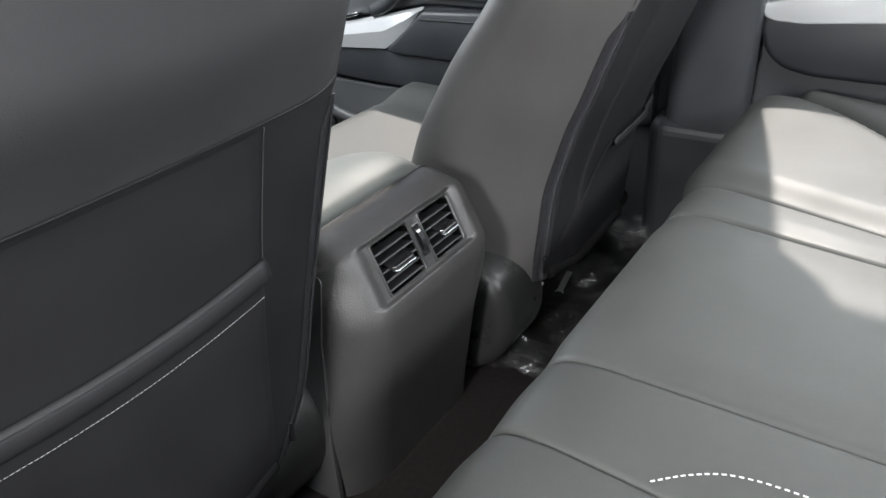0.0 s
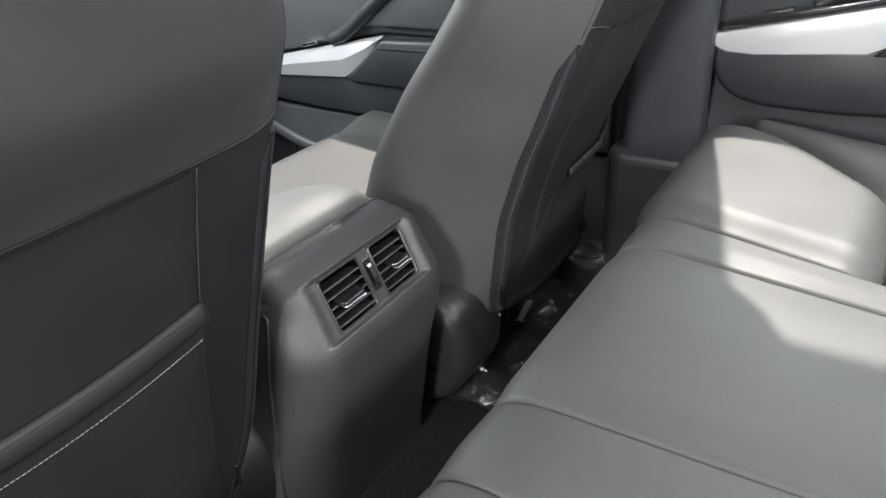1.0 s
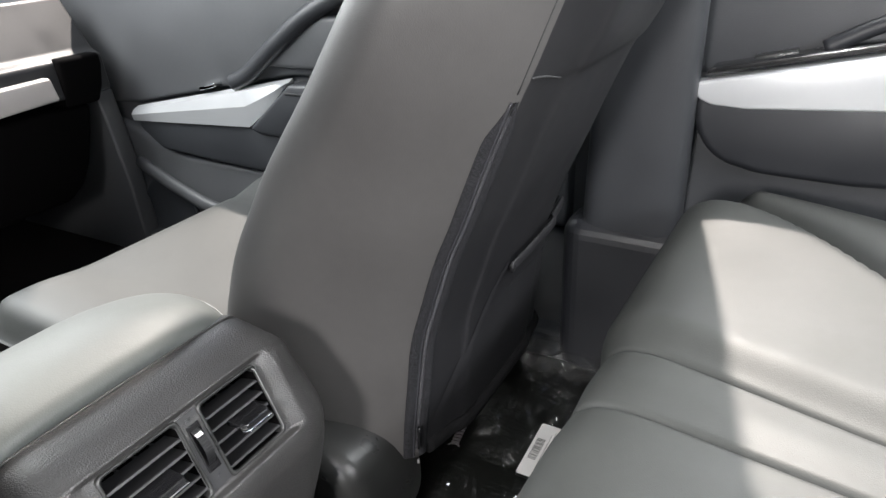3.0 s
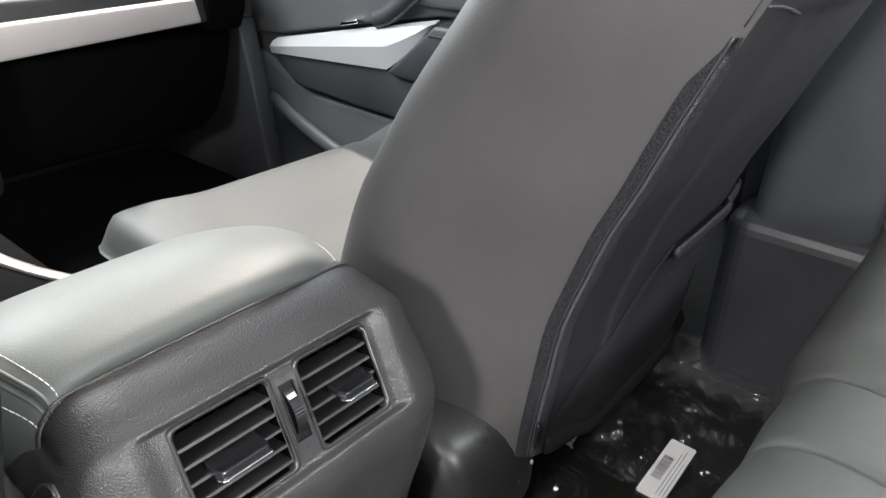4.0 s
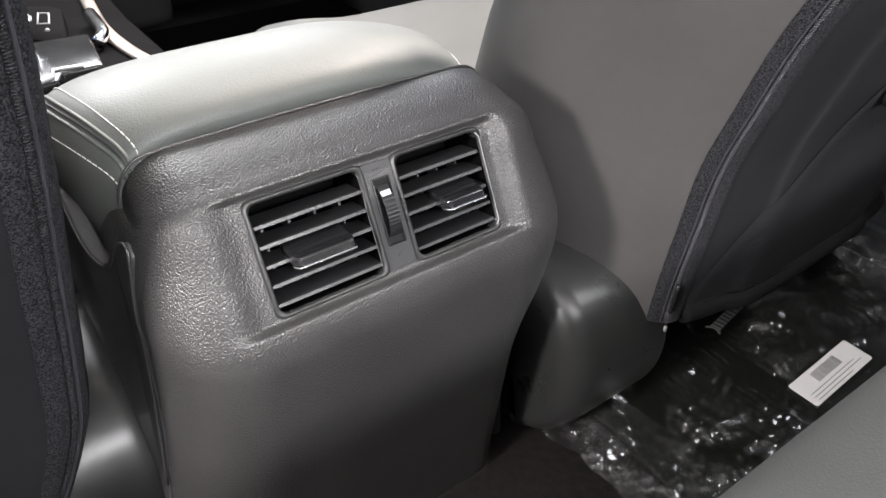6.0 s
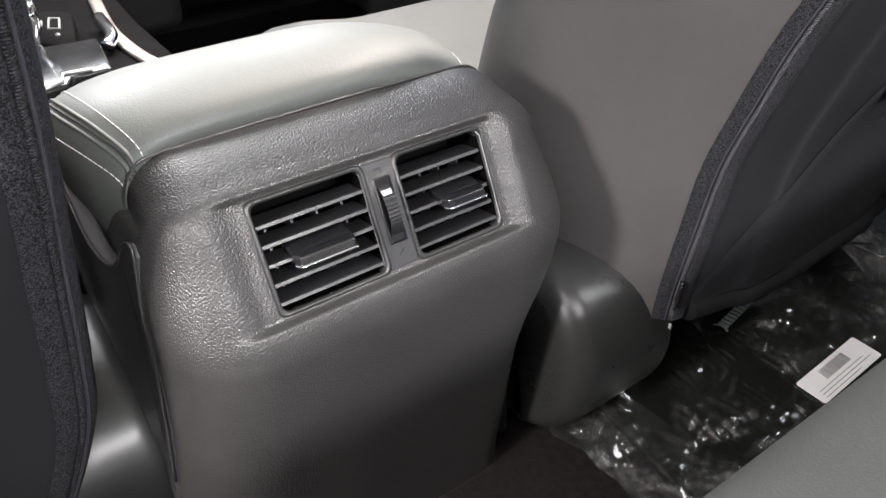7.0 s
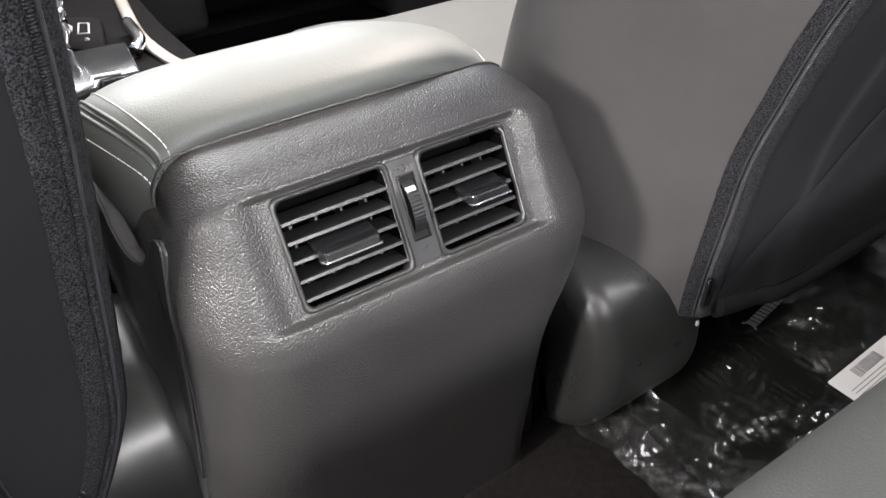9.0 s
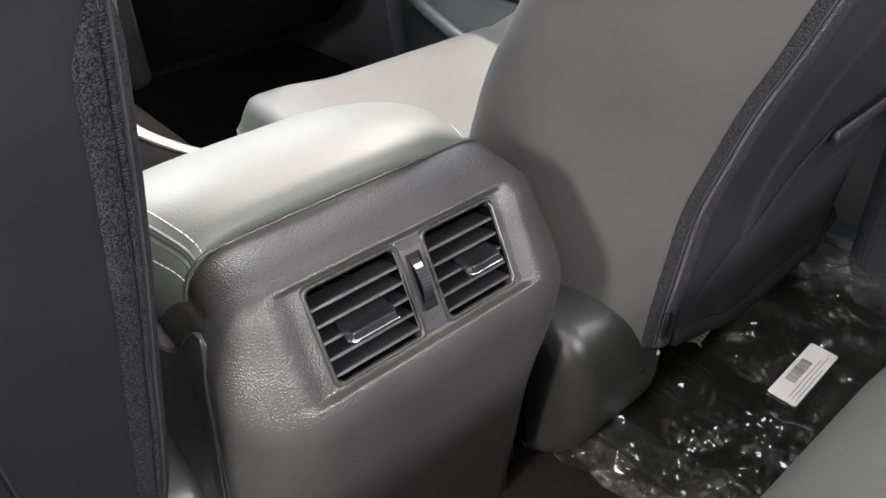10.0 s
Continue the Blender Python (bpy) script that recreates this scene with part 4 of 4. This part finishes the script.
    part("seat_base", rounded_box(own([(sign * cx - 0.17, 0.10, 0.03)])[0], own([(sign * cx + 0.17, 0.46, 0.15)])[0], 0.01), DARK, seat)
    for s in (-0.15, 0.15):
        part("seat_rail", rounded_box(own([(sign * cx + s - 0.018, 0.09, 0.0)])[0], own([(sign * cx + s + 0.018, 0.50, 0.032)])[0], 0.004), DARK, seat)
    return seat


far_back = curve([(0.10, -0.057), (0.17, -0.058), (0.25, -0.066), (0.32, -0.076), (0.365, -0.090), (0.42, -0.109), (0.46, -0.127), (0.52, -0.152), (0.58, -0.178), (0.64, -0.203), (0.90, -0.315)])
far_thick = curve([(0.14, 0.225), (0.30, 0.228), (0.40, 0.222), (0.50, 0.206), (0.60, 0.178), (0.90, 0.12)])
front_seat(1, far_back, far_thick, curve([(0.1, 0.240), (0.2, 0.243), (0.32, 0.2455), (0.42, 0.243), (0.52, 0.237), (0.9, 0.237)]), curve([(0.1, 0.19), (0.3, 0.172), (0.45, 0.164), (0.7, 0.168), (0.9, 0.18)]), 0.006, PANEL_SHADED, 0.0050,
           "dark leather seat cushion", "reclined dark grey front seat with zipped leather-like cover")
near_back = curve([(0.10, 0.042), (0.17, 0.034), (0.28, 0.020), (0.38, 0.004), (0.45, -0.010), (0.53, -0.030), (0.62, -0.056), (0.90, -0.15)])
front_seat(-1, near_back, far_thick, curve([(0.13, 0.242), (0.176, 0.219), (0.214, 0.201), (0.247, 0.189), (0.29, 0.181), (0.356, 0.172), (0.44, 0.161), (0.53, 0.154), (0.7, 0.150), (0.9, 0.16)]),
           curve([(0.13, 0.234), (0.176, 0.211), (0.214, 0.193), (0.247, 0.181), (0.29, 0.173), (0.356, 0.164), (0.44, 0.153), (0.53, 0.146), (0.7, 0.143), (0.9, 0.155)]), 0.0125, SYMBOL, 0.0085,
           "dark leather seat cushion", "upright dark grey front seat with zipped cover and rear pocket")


# ---- rear bench ----
LINE_A = lambda y: 0.255 + 0.24 * (y + 0.296)
LINE_B = lambda y: 0.160 + 0.14 * (y + 0.338)
LINE_C = lambda y: -0.158
LINE_D = lambda y: -0.264 + 0.06 * (y + 0.282)
END_R = lambda y: 0.690 + 0.10 * min(0.0, y + 0.42)
END_L = lambda y: -0.690
NOSE = [(-0.330, 0.03), (-0.300, 0.10), (-0.272, 0.20), (-0.257, 0.29), (-0.261, 0.336), (-0.280, 0.361), (-0.312, 0.3705), (-0.36, 0.3715)]


def rear_bench():
    bench = thing("rear_bench", "dark grey leather rear bench with stitched seams, partly sunlit", "bench seat", at=(0, -0.6, 0))
    inv = Matrix.Translation(bench.location).inverted()

    def own(verts):
        return [inv @ Vector(v) for v in verts]

    def section(name, lo, hi, depth, crown, n, ridge=None, label=""):
        """One stitched piece of the cushion between two seam lines."""
        prof = [(q.x, q.y) for q in spline([(y, z, 0) for y, z in NOSE], 44)]
        prof += [(-0.36 - (depth - 0.36) * t, 0.3715 - 0.006 * t) for t in span(0, 1, 40)[1:]]
        rows = []
        for i, (y, z) in enumerate(prof):
            d = Vector((0, prof[min(i + 1, len(prof) - 1)][0] - prof[max(i - 1, 0)][0], prof[min(i + 1, len(prof) - 1)][1] - prof[max(i - 1, 0)][1])).normalized()
            nrm = Vector((0, d.z, -d.y))
            if nrm.z < -0.01 or (abs(nrm.z) < 0.01 and nrm.y < 0):
                nrm = -nrm
            r = []
            a, b = lo(y), hi(y)
            for k in range(n):
                u = k / (n - 1)
                u = 0.5 - 0.5 * math.cos(math.pi * u)
                x = a + (b - a) * u
                e = min(x - a, b - x)
                drop = -0.0045 * (1 - min(1, e / 0.007)) ** 2.0
                back = min(1.0, max(0.0, (y + depth) / 0.05))
                drop -= 0.030 * (1 - math.sqrt(max(0.0, 1 - (1 - back) ** 2))) if crown > 0.01 else 0.0
                lift = crown * step(0, 0.05, e) * step(0.20, 0.36, z)
                fall = 0.0
                if ridge:
                    over = (abs(x) - ridge(y))
                    fall = -0.10 * step(-0.012, 0.075, over)
                r.append(Vector((x, y, z)) + nrm * (drop + lift) + Vector((0, 0, fall * step(0.1, 0.33, z))))
            rows.append(r)
        v, f = loft(rows, closed=False)
        return mesh_object(name, own(v), f, LEATHER, bench, label)

    ridge = curve([(-0.58, 0.37), (-0.53, 0.425), (-0.48, 0.480), (-0.43, 0.535), (-0.37, 0.588), (-0.33, 0.612), (-0.28, 0.628)])
    section("side_cushion", LINE_A, END_R, 0.555, 0.013, 60, ridge, "raised outer cushion pad")
    section("seam_strip", LINE_B, LINE_A, 0.96, 0.002, 20)
    section("middle_cushion", LINE_C, LINE_B, 0.96, 0.003, 40)
    section("seam_strip", LINE_D, LINE_C, 0.96, 0.002, 20)
    section("side_cushion", END_L, LINE_D, 0.96, 0.004, 60, lambda y: 0.660)
    # stitched arc on the near cushion
    v, f = dashes(spline([(-0.272, -0.405, 0.3805), (-0.248, -0.428, 0.3775), (-0.232, -0.455, 0.3755), (-0.226, -0.50, 0.3745), (-0.226, -0.60, 0.3745)], 60), 0.0034, 0.0026, 0.0007)
    tagged(mesh_object("stitching", own(v), f, THREAD, bench, "pale stitching"), kind="stuff")
    # seat base below
    part("bench_base", rounded_box(own([(-0.68, -0.97, 0.0)])[0], own([(0.68, -0.335, 0.29)])[0], 0.01), DARK, bench)
    # rear part of the far cushion and its shaded outer bolster
    def rear_pad(x, y):
        e = min(x - LINE_A(y), 0.66 - x, -0.560 - y)
        return Vector((x, y, 0.366 + 0.012 * step(0, 0.04, e) - 0.012 * (1 - min(1, max(0, e) / 0.012)) ** 2))
    v, f = grid(rear_pad, span(LINE_A(-0.56) + 0.0, 0.66, 50), span(-0.561, -0.95, 30))
    mesh_object("rear_insert", own(v), f, LEATHER, bench)

    def bolster(u, y):
        x = ridge(y) + 0.035 + (0.700 - ridge(y)) * u
        return Vector((x, y, 0.300 + 0.070 * math.sin(math.pi * min(1, u * 0.9)) - 0.06 * step(-0.34, -0.27, y)))
    v, f = grid(bolster, span(0, 1, 24), span(-0.30, -0.60, 40))
    mesh_object("outer_bolster", own(v), f, LEATHER, bench)
    v, f = dashes([own([bolster(0.80, y) + Vector((0, 0, 0.0008))])[0] for y in span(-0.42, -0.6, 40)], 0.0050, 0.0020, 0.0006)
    tagged(mesh_object("stitching", v, f, THREAD, bench, "pale stitching"), kind="stuff")
    # backrest
    rings = []
    for t in span(0, 1, 20):
        z = 0.36 + 0.46 * t
        y = -0.93 - 0.16 * t
        k = 1 - 0.35 * step(0.85, 1, t)
        rings.append([Vector((0.68 * math.copysign(abs(math.cos(a)) ** 0.3, math.cos(a)), y - 0.07 + 0.07 * k * math.copysign(abs(math.sin(a)) ** 0.6, math.sin(a)), z)) for a in span(0, 2 * math.pi * 47 / 48, 48)])
    v, f = loft(rings)
    mesh_object("backrest", own(v), f, LEATHER, bench)
    return bench


rear_bench()


# ---- floor: mat in its clear wrapping, label ----
def floor_mat():
    mat = thing("floor_mat", "black ribbed floor mat with pale print, still wrapped", "floor mat", at=(0.45, -0.05, 0.0))
    inv = Matrix.Translation(mat.location).inverted()
    base = part("mat_sheet", plate([(0.205, -0.30), (0.69, -0.30), (0.71, -0.10), (0.70, 0.06), (0.60, 0.09), (0.33, 0.09), (0.24, 0.05)], "z", 0.001, 0.008, 0.003), MAT, None)
    base.parent, base.matrix_local = mat, inv
    # pale print: plain bars in place of the maker's mark
    rng = random.Random(4)
    a, b = Vector((0.426, -0.002, 0.0)), Vector((0.505, 0.012, 0.0))
    d = (b - a).normalized()
    n = Vector((-d.y, d.x, 0))
    s = 0.012
    while s < (b - a).length:
        w = rng.uniform(0.0045, 0.0065)
        c = a + d * s
        bm = plate([((c - n * 0.006).x, (c - n * 0.006).y), ((c + d * w - n * 0.006).x, (c + d * w - n * 0.006).y), ((c + d * w + n * 0.006).x, (c + d * w + n * 0.006).y), ((c + n * 0.006).x, (c + n * 0.006).y)], "z", 0.0085, 0.0092, 0)
        o = part("print_bar", bm, PRINT, None, smooth=False)
        o.parent, o.matrix_local = mat, inv
        s += w + 0.0022
    v, f = tube([a + d * 0.004 + d * (0.007 * math.cos(t)) + n * (0.009 * math.sin(t)) + Vector((0, 0, 0.009)) for t in span(-1.2, 1.2, 14)], 0.0016, 6, 0.3)
    mesh_object("print_bow", [inv @ Vector(q) for q in v], f, PRINT, mat)
    return mat


def wrapping():
    """Clear film, nearly flat, with sharp straight creases that cross each other."""
    wrap = thing("plastic_wrapping", "clear crumpled plastic wrapping over the floor mat", "wrapping", at=(0.45, -0.10, 0.0))
    inv = wrap.location

    def sheet(name, film, x0, x1, y0, y1, seed, low, lift, height, cover, lean):
        """Film creased like crumpled foil: flat shards that meet in sharp straight folds."""
        rng = random.Random(seed)
        folds = []
        for size in (0.044, 0.031, 0.023, 0.017, 0.013, 0.010):
            a = rng.uniform(0, math.pi)
            folds.append((math.cos(a) / size, math.sin(a) / size, rng.random(), size * rng.uniform(0.22, 0.45), rng.uniform(0, 50)))
        nx, ny = int((x1 - x0) / 0.0020) + 1, int((y1 - y0) / 0.0020) + 1
        verts = []
        for j in range(ny):
            for i in range(nx):
                x, y = x0 + (x1 - x0) * i / (nx - 1), y0 + (y1 - y0) * j / (ny - 1)
                x += lean * (y - y0) + 0.005 * noise.noise(Vector((y * 30, seed, 0)))
                y += 0.005 * noise.noise(Vector((x * 30, seed, 3)))
                h = 0.0
                for cx, cy, ph, amp, own_seed in folds:
                    w = (x * cx + y * cy + ph + 0.9 * noise.noise(Vector((x * 9, y * 9, own_seed)))) % 1.0
                    h += amp * abs(2 * w - 1) * step(-0.25, 0.25, noise.noise(Vector((x * 20, y * 20, own_seed + 7))))
                crumple = step(cover - 0.30, cover + 0.20, noise.noise(Vector((x * 14, y * 14, seed))))
                flat = step(0.038, 0.062, math.hypot((x - 0.474) * 0.75, (y + 0.121) * 1.7)) * max(0.03, step(0.036, 0.058, math.hypot((x - 0.468) * 0.8, (y - 0.006) * 2.0)))
                verts.append((x - inv.x, y - inv.y, low + (height * h * (0.10 + 0.90 * crumple) + lift(x, y)) * flat))
        faces = [(j * nx + i, j * nx + i + 1, (j + 1) * nx + i + 1, (j + 1) * nx + i) for j in range(ny - 1) for i in range(nx - 1)]
        made = mesh_object(name, verts, faces, film, wrap, smooth=False)
        made.visible_shadow = False
        return made

    sheet("film_sheet", FILM, 0.180, 0.72, -0.300, 0.040, 7, 0.0100, lambda x, y: 0.030 * step(0.64, 0.69, x) + 0.006 * (1 - step(0.20, 0.25, x)), 0.47, -0.03, 0.0)
    sheet("film_fold", CLOUDY, 0.188, 0.285, -0.300, 0.030, 12, 0.0150, lambda x, y: 0.006 * (1 - step(0.19, 0.23, x)), 0.50, -0.13, -0.08)
    sheet("film_gather", FILM, 0.625, 0.735, -0.235, 0.035, 21, 0.0300, lambda x, y: 0.010 * math.sin(y * 60) ** 2, 0.62, -0.45, 0.0)
    return wrap


def label_card():
    card = thing("paper_label", "white paper label with a barcode on the wrapping", "label", at=(0.474, -0.121, 0.0145))
    m = pose(0, 0, 0, 3, -2, 2)

    def add(name, x0, x1, y0, y1, z0, z1, mat):
        o = part(name, rounded_box((x0, y0, z0), (x1, y1, z1), 0), mat, card, smooth=False)
        o.matrix_local = m
    sheet = part("label_sheet", plate([(-0.053, -0.017), (0.053, -0.017), (0.055, -0.015), (0.055, 0.015), (0.053, 0.017), (-0.053, 0.017), (-0.055, 0.015), (-0.055, -0.015)], "z", 0.0, 0.0006, 0), PAPER, card, smooth=False)
    sheet.matrix_local = m
    rng = random.Random(11)
    x = -0.022
    while x < 0.022:
        w = rng.choice((0.0007, 0.0010, 0.0016))
        add("barcode_bar", x, x + w, 0.000, 0.0125, 0.0007, 0.0009, INK)
        x += w + rng.choice((0.0012, 0.0018))
    for k, (a, b) in enumerate(((-0.046, 0.036), (-0.046, 0.044), (-0.046, 0.020))):
        add("text_bar", a, b, -0.0052 - 0.0042 * k, -0.0044 - 0.0042 * k, 0.0007, 0.0009, SYMBOL)
    return card


def seat_clip():
    """A small pale clip at the end of the zip."""
    return tagged(part("clip", rounded_box((0.2450, -0.0605, 0.148), (0.2478, -0.0578, 0.1535), 0.0008), SYMBOL, None), "small pale grey plastic clip below the seat zip", "clip")


floor_mat()
seat_clip()
wrapping()
label_card()
